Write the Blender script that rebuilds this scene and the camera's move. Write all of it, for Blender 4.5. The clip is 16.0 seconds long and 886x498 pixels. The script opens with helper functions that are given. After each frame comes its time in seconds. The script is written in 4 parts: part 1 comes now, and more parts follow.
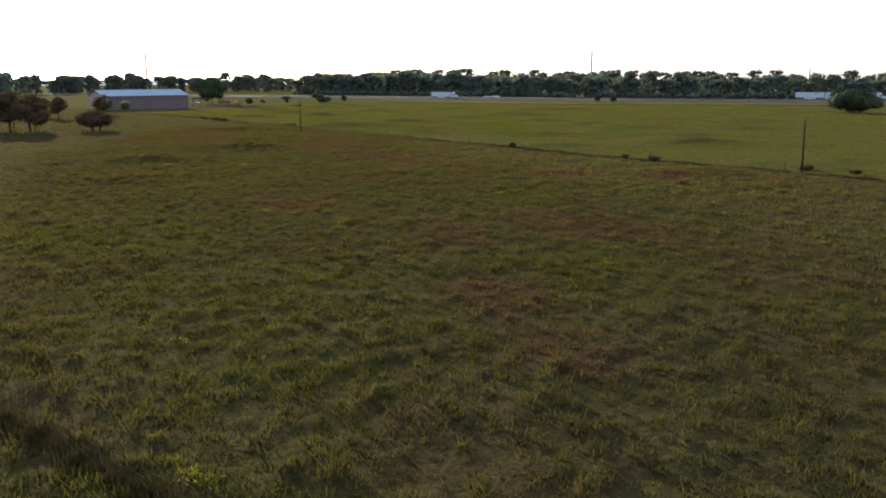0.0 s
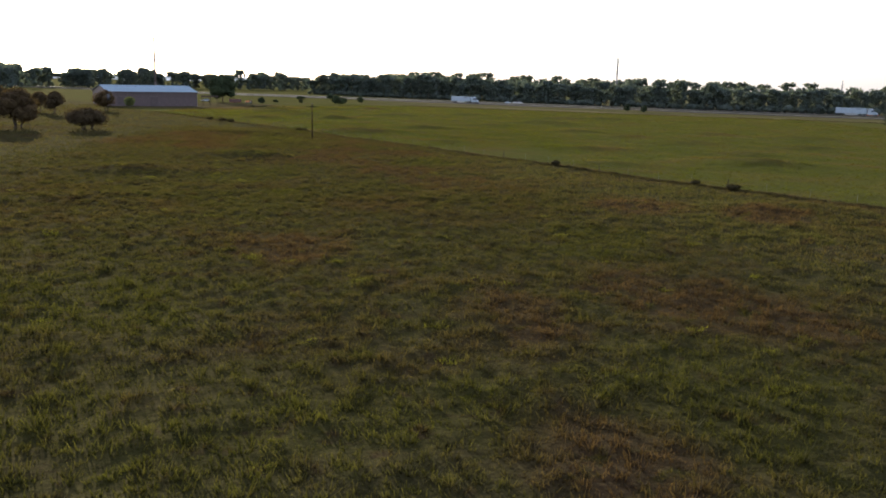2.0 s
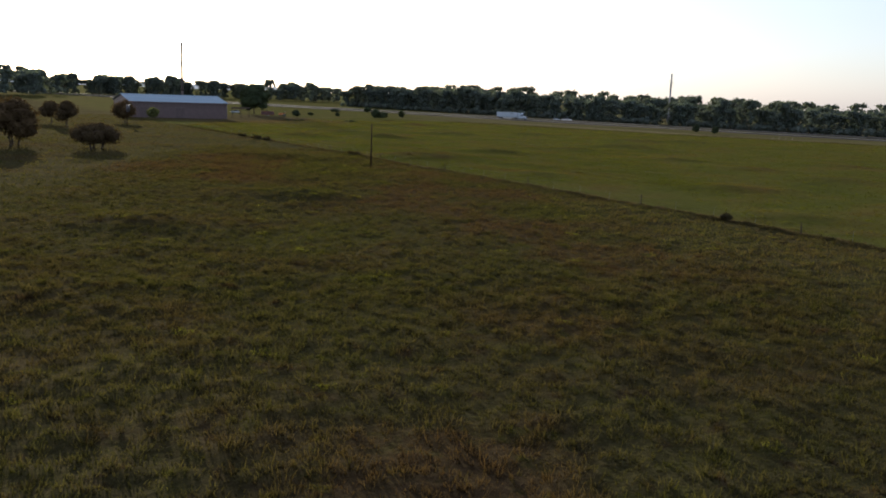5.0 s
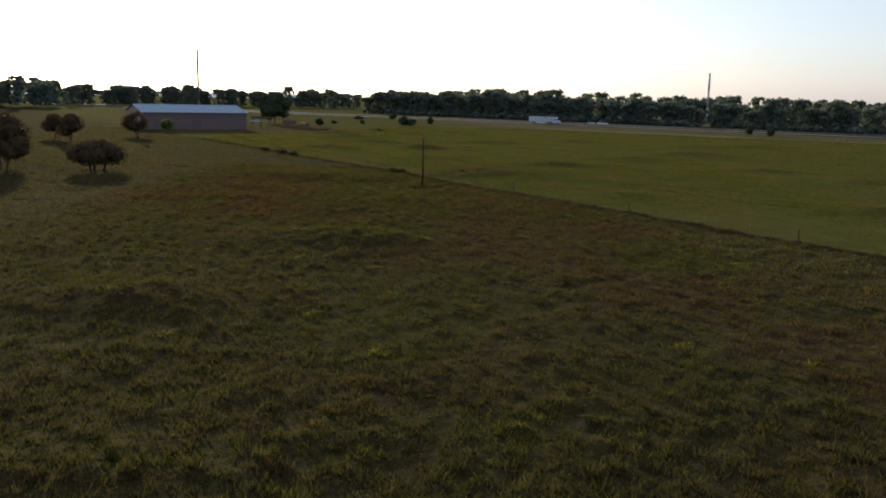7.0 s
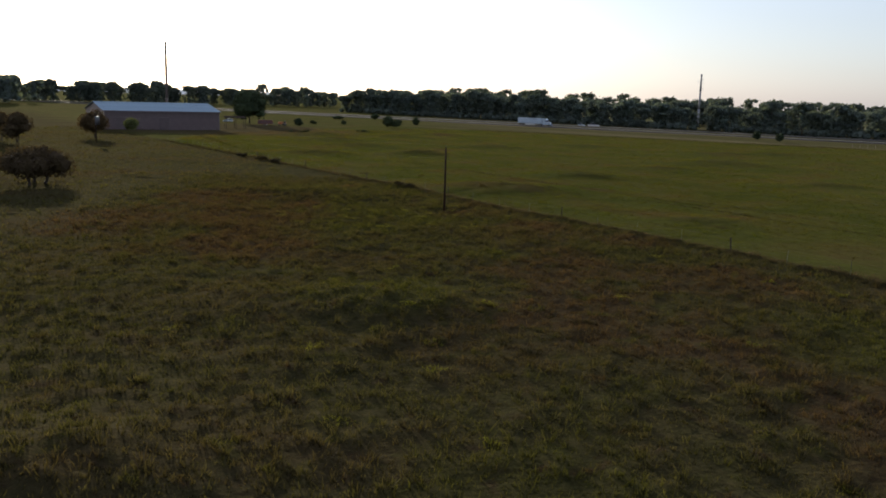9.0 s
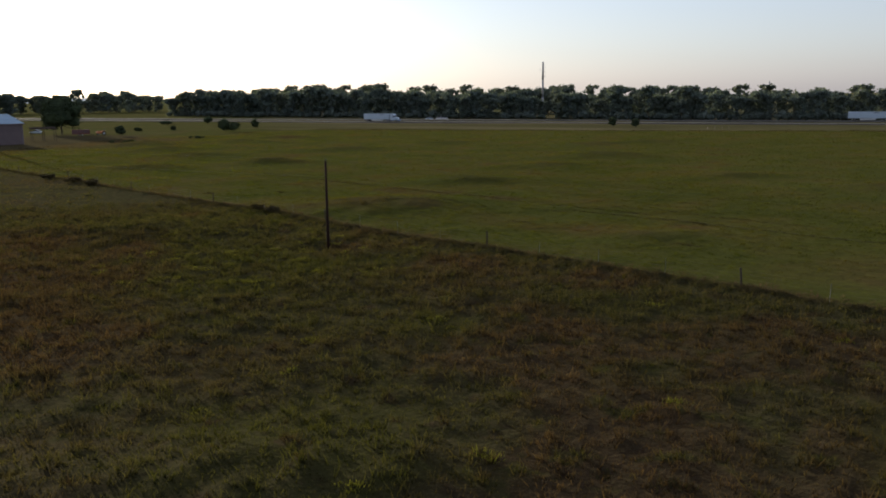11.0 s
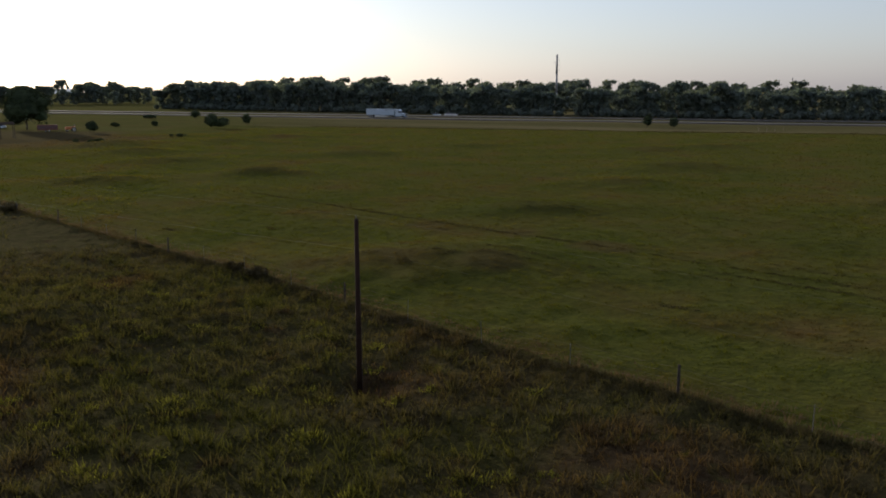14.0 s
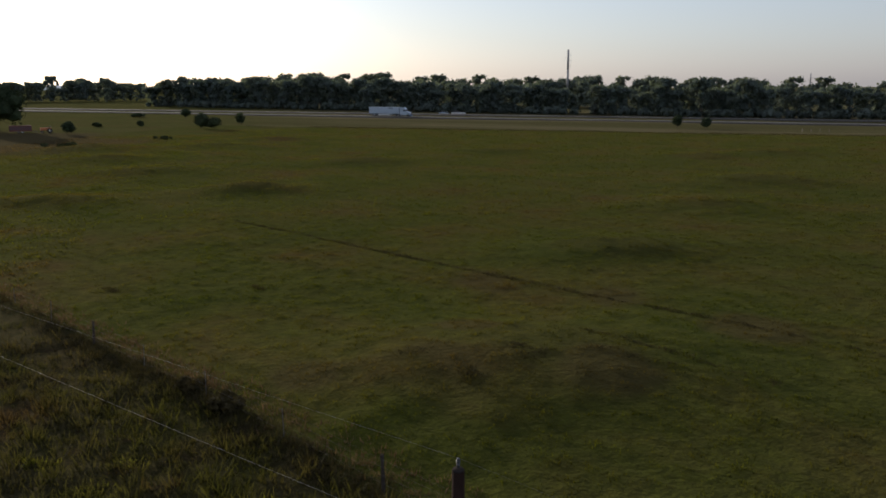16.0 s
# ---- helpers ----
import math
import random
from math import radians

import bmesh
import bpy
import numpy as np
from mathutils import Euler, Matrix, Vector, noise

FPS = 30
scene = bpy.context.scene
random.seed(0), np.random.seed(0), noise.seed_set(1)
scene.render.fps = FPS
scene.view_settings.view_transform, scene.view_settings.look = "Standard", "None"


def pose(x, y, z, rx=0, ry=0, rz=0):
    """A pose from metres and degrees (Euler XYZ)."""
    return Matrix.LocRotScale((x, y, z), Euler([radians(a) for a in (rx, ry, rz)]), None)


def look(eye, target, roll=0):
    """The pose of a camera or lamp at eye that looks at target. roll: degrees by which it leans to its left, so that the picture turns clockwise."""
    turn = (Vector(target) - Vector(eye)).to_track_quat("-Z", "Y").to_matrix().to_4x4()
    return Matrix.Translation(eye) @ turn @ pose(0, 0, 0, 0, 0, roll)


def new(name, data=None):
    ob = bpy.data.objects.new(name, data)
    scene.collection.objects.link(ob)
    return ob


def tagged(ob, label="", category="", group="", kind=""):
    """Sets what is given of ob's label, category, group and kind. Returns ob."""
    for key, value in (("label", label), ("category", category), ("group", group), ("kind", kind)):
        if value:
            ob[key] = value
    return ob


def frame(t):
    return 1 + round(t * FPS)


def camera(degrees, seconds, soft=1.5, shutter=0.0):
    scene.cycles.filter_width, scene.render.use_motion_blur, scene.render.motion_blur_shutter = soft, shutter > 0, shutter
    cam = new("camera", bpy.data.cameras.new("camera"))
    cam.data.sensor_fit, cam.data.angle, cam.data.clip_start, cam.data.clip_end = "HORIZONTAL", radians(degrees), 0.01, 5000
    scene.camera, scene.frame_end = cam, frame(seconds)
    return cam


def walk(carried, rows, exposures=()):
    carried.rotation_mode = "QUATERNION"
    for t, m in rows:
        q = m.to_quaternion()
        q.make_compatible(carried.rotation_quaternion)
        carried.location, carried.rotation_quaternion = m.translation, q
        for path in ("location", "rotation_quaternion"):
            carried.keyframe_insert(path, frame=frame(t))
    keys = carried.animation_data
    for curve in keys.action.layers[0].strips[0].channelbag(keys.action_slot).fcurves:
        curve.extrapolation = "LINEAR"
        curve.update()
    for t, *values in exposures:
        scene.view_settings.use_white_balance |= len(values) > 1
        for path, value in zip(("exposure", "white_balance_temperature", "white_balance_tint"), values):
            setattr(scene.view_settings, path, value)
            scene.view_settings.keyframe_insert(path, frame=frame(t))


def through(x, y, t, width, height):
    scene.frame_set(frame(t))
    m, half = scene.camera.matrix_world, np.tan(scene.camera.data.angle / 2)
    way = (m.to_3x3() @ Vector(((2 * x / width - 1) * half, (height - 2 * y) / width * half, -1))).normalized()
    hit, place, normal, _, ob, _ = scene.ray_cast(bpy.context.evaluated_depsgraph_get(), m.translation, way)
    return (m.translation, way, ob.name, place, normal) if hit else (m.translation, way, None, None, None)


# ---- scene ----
cam = camera(54.6, 16.0, soft=1.8)
PATH = [
    (0, (-0.607, -0.803, 13.188), (-0.557, 1.158, 12.8), -0.4),
    (0.5, (-0.668, 3.646, 13.253), (-0.622, 5.607, 12.864), -0.1),
    (1, (-1.071, 9.637, 13.338), (-1.03, 11.599, 12.951), 0.4),
    (1.5, (-1.724, 15.485, 13.344), (-1.691, 17.448, 12.959), 0.7),
    (2, (-2.94, 22.479, 13.387), (-2.916, 24.442, 13.006), 1.2),
    (2.5, (-4.317, 28.742, 13.454), (-4.302, 30.706, 13.077), 1.5),
    (3, (-6.196, 35.895, 13.475), (-6.191, 37.861, 13.104), 1.9),
    (3.5, (-7.97, 42.239, 13.504), (-7.976, 44.205, 13.137), 2.1),
    (4, (-10.183, 49.258, 13.605), (-10.201, 51.225, 13.245), 2.2),
    (4.2, (-11.139, 51.825, 13.711), (-11.158, 53.792, 13.351), 2.2),
    (6.3, (-20.093, 79.863, 13.859), (-20.153, 81.833, 13.516), 1.7),
    (6.5, (-20.81, 82.531, 13.887), (-20.874, 84.5, 13.543), 1.5),
    (7, (-22.932, 89.623, 13.865), (-23.003, 91.592, 13.519), 1.2),
    (7.5, (-24.796, 95.746, 13.87), (-24.872, 97.714, 13.524), 1.0),
    (8, (-26.895, 102.789, 13.826), (-26.976, 104.758, 13.481), 0.9),
    (8.5, (-28.732, 108.814, 13.882), (-28.818, 110.782, 13.536), 0.7),
    (9, (-30.676, 115.797, 13.867), (-30.682, 117.766, 13.521), 1.7),
    (9.5, (-32.215, 121.962, 13.858), (-31.994, 123.92, 13.515), -1.9),
    (9.7, (-32.705, 124.462, 13.886), (-32.408, 126.41, 13.544), -3.2),
    (10.2, (-33.72, 131.2, 13.87), (-33.367, 133.137, 13.52), -2.3),
    (10.9, (-34.55, 140.6, 13.79), (-34.194, 142.537, 13.437), -0.8),
    (11.8, (-34.921, 152.726, 13.7), (-34.57, 154.662, 13.342), -0.0),
    (12, (-34.889, 154.764, 13.738), (-34.537, 156.7, 13.381), -0.1),
    (12.5, (-34.87, 160.843, 13.791), (-34.515, 162.778, 13.431), -0.2),
    (13, (-34.748, 167.953, 13.843), (-34.387, 169.886, 13.48), -0.1),
    (13.5, (-34.6, 174.166, 13.875), (-34.237, 176.098, 13.509), -0.2),
    (14, (-34.366, 181.303, 13.923), (-34.0, 183.235, 13.556), -0.1),
    (14.5, (-34.132, 187.525, 14.004), (-33.764, 189.455, 13.634), -0.1),
    (15, (-33.961, 194.342, 13.998), (-33.592, 196.273, 13.626), -0.2),
    (15.5, (-33.796, 200.938, 14.083), (-33.427, 202.868, 13.71), -0.2),
    (16, (-33.698, 207.784, 14.168), (-33.329, 209.713, 13.793), -0.1),
]
walk(cam, [(t, look(eye, target, roll)) for t, eye, target, roll in PATH],
     exposures=[(0.0, 1.26, 6100, 10), (2.0, 1.05, 6100, 10), (4.2, 0.66, 6100, 10), (6.5, 0.4, 6100, 10), (9.5, 0.28, 6100, 10), (12.0, 0.2, 6100, 10), (16.0, 0.0, 6100, 10)])

# ---- sky and sun ----
SUN_BEARING, SUN_HEIGHT = -25.0, 11.0      # degrees from +y towards +x, degrees above the horizon
world = bpy.data.worlds.new("sky")
scene.world = world
world.use_nodes = True
wt = world.node_tree
sky = wt.nodes.new("ShaderNodeTexSky")
sky.sky_type, sky.sun_disc = "NISHITA", False
sky.sun_elevation, sky.sun_rotation = radians(SUN_HEIGHT), radians(SUN_BEARING)
sky.altitude, sky.air_density, sky.dust_density, sky.ozone_density = 200, 1.0, 1.5, 3.0
wt.nodes["Background"].inputs[1].default_value = 0.105
# thin high haze spreads an even pale light over the whole dome
haze = wt.nodes.new("ShaderNodeMix")
haze.data_type, haze.blend_type = "RGBA", "ADD"
haze.inputs[0].default_value = 1.0
haze.inputs[7].default_value = (2.1, 1.9, 2.1, 1)
pale = wt.nodes.new("ShaderNodeHueSaturation")
pale.inputs["Saturation"].default_value = 0.72
wt.links.new(sky.outputs[0], pale.inputs["Color"])
wt.links.new(pale.outputs[0], haze.inputs[6])
wt.links.new(haze.outputs[2], wt.nodes["Background"].inputs[0])

lamp = bpy.data.lights.new("sun", "SUN")
lamp.energy, lamp.angle, lamp.color = 4.7, radians(0.6), (1.0, 0.86, 0.68)
sun = new("sun", lamp)
b, e = radians(SUN_BEARING), radians(SUN_HEIGHT)
sun_from = Vector((math.sin(b) * math.cos(e), math.cos(b) * math.cos(e), math.sin(e)))
sun.matrix_world = look(sun_from * 100, (0, 0, 0))


# ---- materials ----
def material(name, rough=0.8, metal=0.0, spec=0.3):
    m = bpy.data.materials.new(name)
    m.use_nodes = True
    t = m.node_tree
    p = t.nodes["Principled BSDF"]
    p.inputs["Roughness"].default_value = rough
    p.inputs["Metallic"].default_value = metal
    p.inputs["Specular IOR Level"].default_value = spec
    return m, t, p


def noise_node(t, scale, detail=4.0, rough=0.6, coord=None):
    n = t.nodes.new("ShaderNodeTexNoise")
    n.inputs["Scale"].default_value, n.inputs["Detail"].default_value, n.inputs["Roughness"].default_value = scale, detail, rough
    if coord:
        t.links.new(coord, n.inputs["Vector"])
    return n.outputs["Fac"]


def ramp(t, fac, *stops):
    r = t.nodes.new("ShaderNodeValToRGB")
    els = r.color_ramp.elements
    while len(els) < len(stops):
        els.new(0.5)
    for el, (at, col) in zip(els, stops):
        el.position, el.color = at, (*col, 1) if len(col) == 3 else col
    t.links.new(fac, r.inputs[0])
    return r.outputs[0]


def mix(t, fac, a, b, kind="MIX"):
    n = t.nodes.new("ShaderNodeMix")
    n.data_type, n.blend_type = "RGBA", kind
    for sock, v in ((n.inputs[0], fac), (n.inputs[6], a), (n.inputs[7], b)):
        if isinstance(v, (int, float)):
            sock.default_value = v
        elif isinstance(v, tuple):
            sock.default_value = (*v, 1)
        else:
            t.links.new(v, sock)
    return n.outputs[2]


def bump(t, p, height, strength, dist):
    n = t.nodes.new("ShaderNodeBump")
    n.inputs["Strength"].default_value, n.inputs["Distance"].default_value = strength, dist
    t.links.new(height, n.inputs["Height"])
    t.links.new(n.outputs[0], p.inputs["Normal"])


def place(t):
    return t.nodes.new("ShaderNodeTexCoord").outputs["Object"]


def plain(name, col, rough=0.6, metal=0.0, vary=0.25, scale=3.0, spec=0.4, relief=0.0):
    """A painted, metal or wooden surface with stains and grain."""
    m, t, p = material(name, rough, metal, spec)
    c = place(t)
    big, fine = noise_node(t, scale, 5, 0.65, c), noise_node(t, scale * 9, 4, 0.7, c)
    dark = tuple(v * (1 - vary) for v in col)
    light = tuple(min(1, v * (1 + vary * 0.6)) for v in col)
    one = ramp(t, big, (0.3, dark), (0.7, light))
    two = ramp(t, fine, (0.3, (1 - vary * 0.5,) * 3), (0.7, (1, 1, 1)))
    t.links.new(mix(t, 1.0, one, two, "MULTIPLY"), p.inputs["Base Color"])
    t.links.new(ramp(t, big, (0.2, (max(0.05, rough - 0.12),) * 3), (0.8, (min(1, rough + 0.12),) * 3)), p.inputs["Roughness"])
    if relief:
        bump(t, p, fine, 0.5, relief)
    return m


def attribute(t, name):
    a = t.nodes.new("ShaderNodeAttribute")
    a.attribute_name = name
    return a.outputs["Fac"]


def ground_colours(t, c):
    """Rough pasture, mown hay field, dry verge and bare yard, blended by what grows where."""
    patch = noise_node(t, 0.06, 5, 0.62, c)
    tuft = noise_node(t, 1.3, 5, 0.68, c)
    fine = noise_node(t, 6.0, 4, 0.7, c)
    pasture = ramp(t, tuft, (0.30, (0.035, 0.038, 0.014)), (0.5, (0.064, 0.064, 0.024)), (0.72, (0.106, 0.096, 0.040)))
    dry = ramp(t, tuft, (0.30, (0.054, 0.037, 0.020)), (0.7, (0.106, 0.072, 0.038)))
    drier = t.nodes.new("ShaderNodeMath")
    drier.operation, drier.use_clamp = "ADD", True
    t.links.new(ramp(t, patch, (0.46, (0, 0, 0)), (0.70, (0.8, 0.8, 0.8))), drier.inputs[0])
    t.links.new(attribute(t, "dry"), drier.inputs[1])
    pasture = mix(t, drier.outputs[0], pasture, dry)
    lush = ramp(t, tuft, (0.3, (0.038, 0.044, 0.010)), (0.7, (0.090, 0.098, 0.022)))
    pasture = mix(t, attribute(t, "lush"), pasture, lush)
    medley = noise_node(t, 0.55, 3, 0.62, c)
    pasture = mix(t, ramp(t, medley, (0.54, (0, 0, 0)), (0.68, (0.75, 0.75, 0.75))), pasture, lush)
    pasture = mix(t, ramp(t, medley, (0.30, (0.8, 0.8, 0.8)), (0.42, (0, 0, 0))), pasture, mix(t, 1.0, dry, (0.72, 0.70, 0.78), "MULTIPLY"))
    hay_patch = noise_node(t, 0.07, 5, 0.64, c)
    hay = ramp(t, hay_patch, (0.30, (0.060, 0.082, 0.012)), (0.47, (0.086, 0.098, 0.017)), (0.58, (0.104, 0.098, 0.025)), (0.70, (0.112, 0.076, 0.032)))
    turned = t.nodes.new("ShaderNodeMapping")
    turned.vector_type = "TEXTURE"
    turned.inputs["Rotation"].default_value = (0, 0, radians(123.7))
    turned.inputs["Scale"].default_value = (28, 1.9, 1)
    t.links.new(c, turned.inputs["Vector"])
    swaths = noise_node(t, 1.0, 4, 0.65, turned.outputs[0])          # streaks that the mower left
    hay = mix(t, 0.3, hay, ramp(t, swaths, (0.34, (0.5, 0.52, 0.5)), (0.5, (1, 1, 1)), (0.66, (1.3, 1.22, 1.12))), "MULTIPLY")
    hay = mix(t, 0.75, hay, ramp(t, tuft, (0.3, (0.45, 0.48, 0.45)), (0.7, (1.25, 1.2, 1.15))), "MULTIPLY")
    hay = mix(t, attribute(t, "dry"), hay, mix(t, 0.5, dry, (0.085, 0.074, 0.030)))
    pasture = mix(t, 1.0, pasture, (1.0, 0.98, 1.10), "MULTIPLY")
    hay = mix(t, 1.0, hay, (1.05, 1.04, 0.88), "MULTIPLY")
    col = mix(t, attribute(t, "field"), pasture, hay)
    along = t.nodes.new("ShaderNodeMapping")
    along.vector_type = "TEXTURE"
    along.inputs["Rotation"].default_value = (0, 0, radians(-36.9))
    along.inputs["Scale"].default_value = (300, 26, 1)
    t.links.new(c, along.inputs["Vector"])
    verge = ramp(t, noise_node(t, 1.0, 4, 0.6, along.outputs[0]), (0.38, (0.108, 0.102, 0.050)), (0.52, (0.155, 0.138, 0.080)), (0.64, (0.235, 0.202, 0.140)))
    col = mix(t, attribute(t, "verge"), col, verge)
    yard = ramp(t, tuft, (0.3, (0.070, 0.050, 0.034)), (0.7, (0.125, 0.095, 0.064)))
    col = mix(t, attribute(t, "yard"), col, yard)
    col = mix(t, 0.8, col, ramp(t, fine, (0.25, (0.55, 0.55, 0.52)), (0.75, (1.25, 1.24, 1.2))), "MULTIPLY")
    return col, fine, tuft


def make_ground_material():
    m, t, p = material("pasture_and_field", 0.9, 0, 0.0)
    p.inputs["Sheen Weight"].default_value, p.inputs["Sheen Roughness"].default_value = 0.028, 0.5
    p.inputs["Sheen Tint"].default_value = (0.86, 0.86, 0.40, 1)
    c = place(t)
    col, fine, tuft = ground_colours(t, c)
    t.links.new(mix(t, 1.0, col, mix(t, attribute(t, "field"), (0.38, 0.36, 0.31), (0.48, 0.49, 0.40)), "MULTIPLY"), p.inputs["Base Color"])     # thatch and soil between the blades, with the gaps' shade painted in
    lumps = t.nodes.new("ShaderNodeMath")
    lumps.operation = "MULTIPLY_ADD"
    lumps.inputs[1].default_value = 0.22
    t.links.new(fine, lumps.inputs[0])
    t.links.new(noise_node(t, 2.3, 3, 0.6, c), lumps.inputs[2])
    bump(t, p, lumps.outputs[0], 0.9, 0.24)
    # the dull gloss of dry stalks against a low sun
    gloss = t.nodes.new("ShaderNodeBsdfGlossy")
    gloss.inputs["Color"].default_value, gloss.inputs["Roughness"].default_value = (1.0, 0.86, 0.66, 1), 0.78
    ms = t.nodes.new("ShaderNodeMixShader")
    ms.inputs[0].default_value = 0.007
    t.links.new(p.outputs[0], ms.inputs[1])
    t.links.new(gloss.outputs[0], ms.inputs[2])
    t.links.new(ms.outputs[0], t.nodes["Material Output"].inputs["Surface"])
    return m


def leafy(name, dark, light, through=0.35, scale=0.5, by_ground=False):
    """Leaves and blades: part of the light shines through them."""
    m, t, p = material(name, 0.8, 0, 0.06)
    c = place(t)
    info = t.nodes.new("ShaderNodeObjectInfo").outputs["Random"]
    isle = t.nodes.new("ShaderNodeNewGeometry").outputs["Random Per Island"]
    if by_ground:
        p.inputs["Sheen Weight"].default_value, p.inputs["Sheen Roughness"].default_value = 0.018, 0.6
        p.inputs["Sheen Tint"].default_value = (0.92, 0.86, 0.46, 1)
        col = ground_colours(t, c)[0]
        col = mix(t, 0.8, col, ramp(t, isle, (0.0, (0.75, 0.75, 0.7)), (0.7, (1.08, 1.06, 1.0)), (1.0, (1.25, 1.22, 1.1))), "MULTIPLY")
        col = mix(t, 1.0, col, ramp(t, attribute(t, "tip"), (0.0, (0.34, 0.34, 0.33)), (0.5, (0.78, 0.77, 0.74)), (1.0, (1.22, 1.19, 1.08))), "MULTIPLY")     # shaded feet and sunlit tips painted in; the tips slightly straw-coloured
    else:
        col = ramp(t, noise_node(t, scale, 4, 0.6, c), (0.3, dark), (0.7, light))
        col = mix(t, 0.7, col, ramp(t, isle, (0.0, (0.65, 0.65, 0.65)), (1.0, (1.3, 1.3, 1.2))), "MULTIPLY")
        col = mix(t, 0.5, col, ramp(t, info, (0.0, (0.75, 0.8, 0.8)), (0.5, (1, 1, 1)), (1.0, (1.3, 1.15, 0.9))), "MULTIPLY")
    t.links.new(col, p.inputs["Base Color"])
    tr = t.nodes.new("ShaderNodeBsdfTranslucent")
    t.links.new(mix(t, 1.0, col, (1.3, 1.25, 0.7), "MULTIPLY"), tr.inputs[0])
    ms = t.nodes.new("ShaderNodeMixShader")
    ms.inputs[0].default_value = through
    t.links.new(p.outputs[0], ms.inputs[1])
    t.links.new(tr.outputs[0], ms.inputs[2])
    t.links.new(ms.outputs[0], t.nodes["Material Output"].inputs["Surface"])
    return m


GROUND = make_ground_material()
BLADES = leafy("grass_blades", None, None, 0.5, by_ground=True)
WEEDS = leafy("fence_weeds", (0.030, 0.027, 0.013), (0.066, 0.054, 0.026), 0.2, 1.2)
FOLIAGE = leafy("foliage", (0.024, 0.036, 0.019), (0.052, 0.068, 0.034), 0.1)
# leaves made paler and bluer: the distance's haze is put into their colour
FOLIAGE_HAZED = leafy("hazed_woodland_foliage", (0.092, 0.118, 0.112), (0.126, 0.154, 0.142), 0.4, 0.12)
HILLSIDE_HAZED = plain("hazed_far_hillside", (0.26, 0.28, 0.31), 0.95, 0, 0.15, 0.004, 0.1)
HILLSIDE_HAZED.node_tree.nodes["Principled BSDF"].inputs["Emission Color"].default_value = (0.20, 0.21, 0.23, 1)     # haze over the far ridge, put in as pale colour and a faint glow
HILLSIDE_HAZED.node_tree.nodes["Principled BSDF"].inputs["Emission Strength"].default_value = 1.0
FOLIAGE_RED = leafy("copper_foliage", (0.050, 0.036, 0.022), (0.095, 0.070, 0.040), 0.25)
FOLIAGE_PALE = leafy("young_foliage", (0.085, 0.105, 0.040), (0.150, 0.160, 0.070), 0.35)
BARK = plain("bark", (0.085, 0.068, 0.052), 0.9, 0, 0.45, 4.0, 0.2, 0.03)
POLE_WOOD = plain("creosoted_wood", (0.036, 0.022, 0.016), 0.9, 0, 0.4, 2.0, 0.04, 0.01)
POST_WOOD = plain("weathered_post_wood", (0.06, 0.05, 0.04), 0.9, 0, 0.4, 3.0, 0.05, 0.01)
WIRE = plain("rusty_wire", (0.10, 0.085, 0.07), 0.7, 0.2, 0.2, 3.0)
CABLE = plain("weathered_cable", (0.17, 0.165, 0.155), 0.6, 0.3, 0.1, 3.0)
ALUMINIUM = plain("aluminium_cable", (0.36, 0.35, 0.33), 0.5, 0.5, 0.1, 3.0)
CERAMIC = plain("porcelain", (0.72, 0.72, 0.70), 0.25, 0, 0.1, 5.0, 0.5)
STEEL = plain("galvanised_steel", (0.30, 0.30, 0.30), 0.6, 0.2, 0.15, 0.4)
WEATHERED_STEEL = plain("weathering_steel", (0.12, 0.10, 0.09), 0.8, 0.0, 0.2, 0.4, 0.1)
DARK_STEEL = plain("dark_steel", (0.11, 0.11, 0.115), 0.55, 0.6, 0.2, 1.0)
ASPHALT = plain("asphalt", (0.135, 0.126, 0.112), 0.95, 0, 0.25, 0.08, 0.02)
LINE_PAINT = plain("road_paint", (0.28, 0.27, 0.25), 0.8, 0, 0.35, 1.0, 0.05)
BARN_WALL = plain("barn_wall_steel", (0.135, 0.098, 0.098), 0.55, 0.0, 0.22, 0.35)
BARN_TRIM = plain("barn_trim", (0.16, 0.13, 0.13), 0.5, 0.0, 0.15, 1.0)
BARN_ROOF = plain("barn_roof_steel", (0.27, 0.37, 0.45), 0.85, 0.0, 0.12, 0.25, 0.1)
BARN_DOOR = plain("barn_door_steel", (0.115, 0.085, 0.085), 0.55, 0.0, 0.25, 0.5)
WHITE_PAINT = plain("white_truck_paint", (0.40, 0.48, 0.55), 0.35, 0, 0.08, 0.7, 0.5)
BLUE_PAINT = plain("blue_truck_paint", (0.12, 0.20, 0.32), 0.35, 0, 0.15, 0.7, 0.5)
SILVER_PAINT = plain("silver_car_paint", (0.55, 0.56, 0.57), 0.35, 0.4, 0.1, 0.7, 0.5)
RED_PAINT = plain("faded_red_paint", (0.16, 0.055, 0.042), 0.6, 0, 0.35, 1.2, 0.4)
ORANGE_PAINT = plain("orange_machine_paint", (0.55, 0.17, 0.05), 0.5, 0, 0.3, 1.2, 0.4)
RUBBER = plain("tyre_rubber", (0.025, 0.025, 0.026), 0.85, 0, 0.3, 4.0, 0.3)
GLASS = plain("dark_vehicle_glass", (0.02, 0.025, 0.03), 0.08, 0, 0.1, 1.0, 0.6)
TARRED = plain("tarred_roof_boards", (0.040, 0.034, 0.030), 1.0, 0, 0.3, 1.0, 0.0)
CHROME = plain("dull_chrome", (0.6, 0.6, 0.6), 0.25, 0.9, 0.1, 1.0)
LAMP_RED = plain("red_lamp_glass", (0.45, 0.03, 0.02), 0.25, 0, 0.1, 1.0, 0.5)


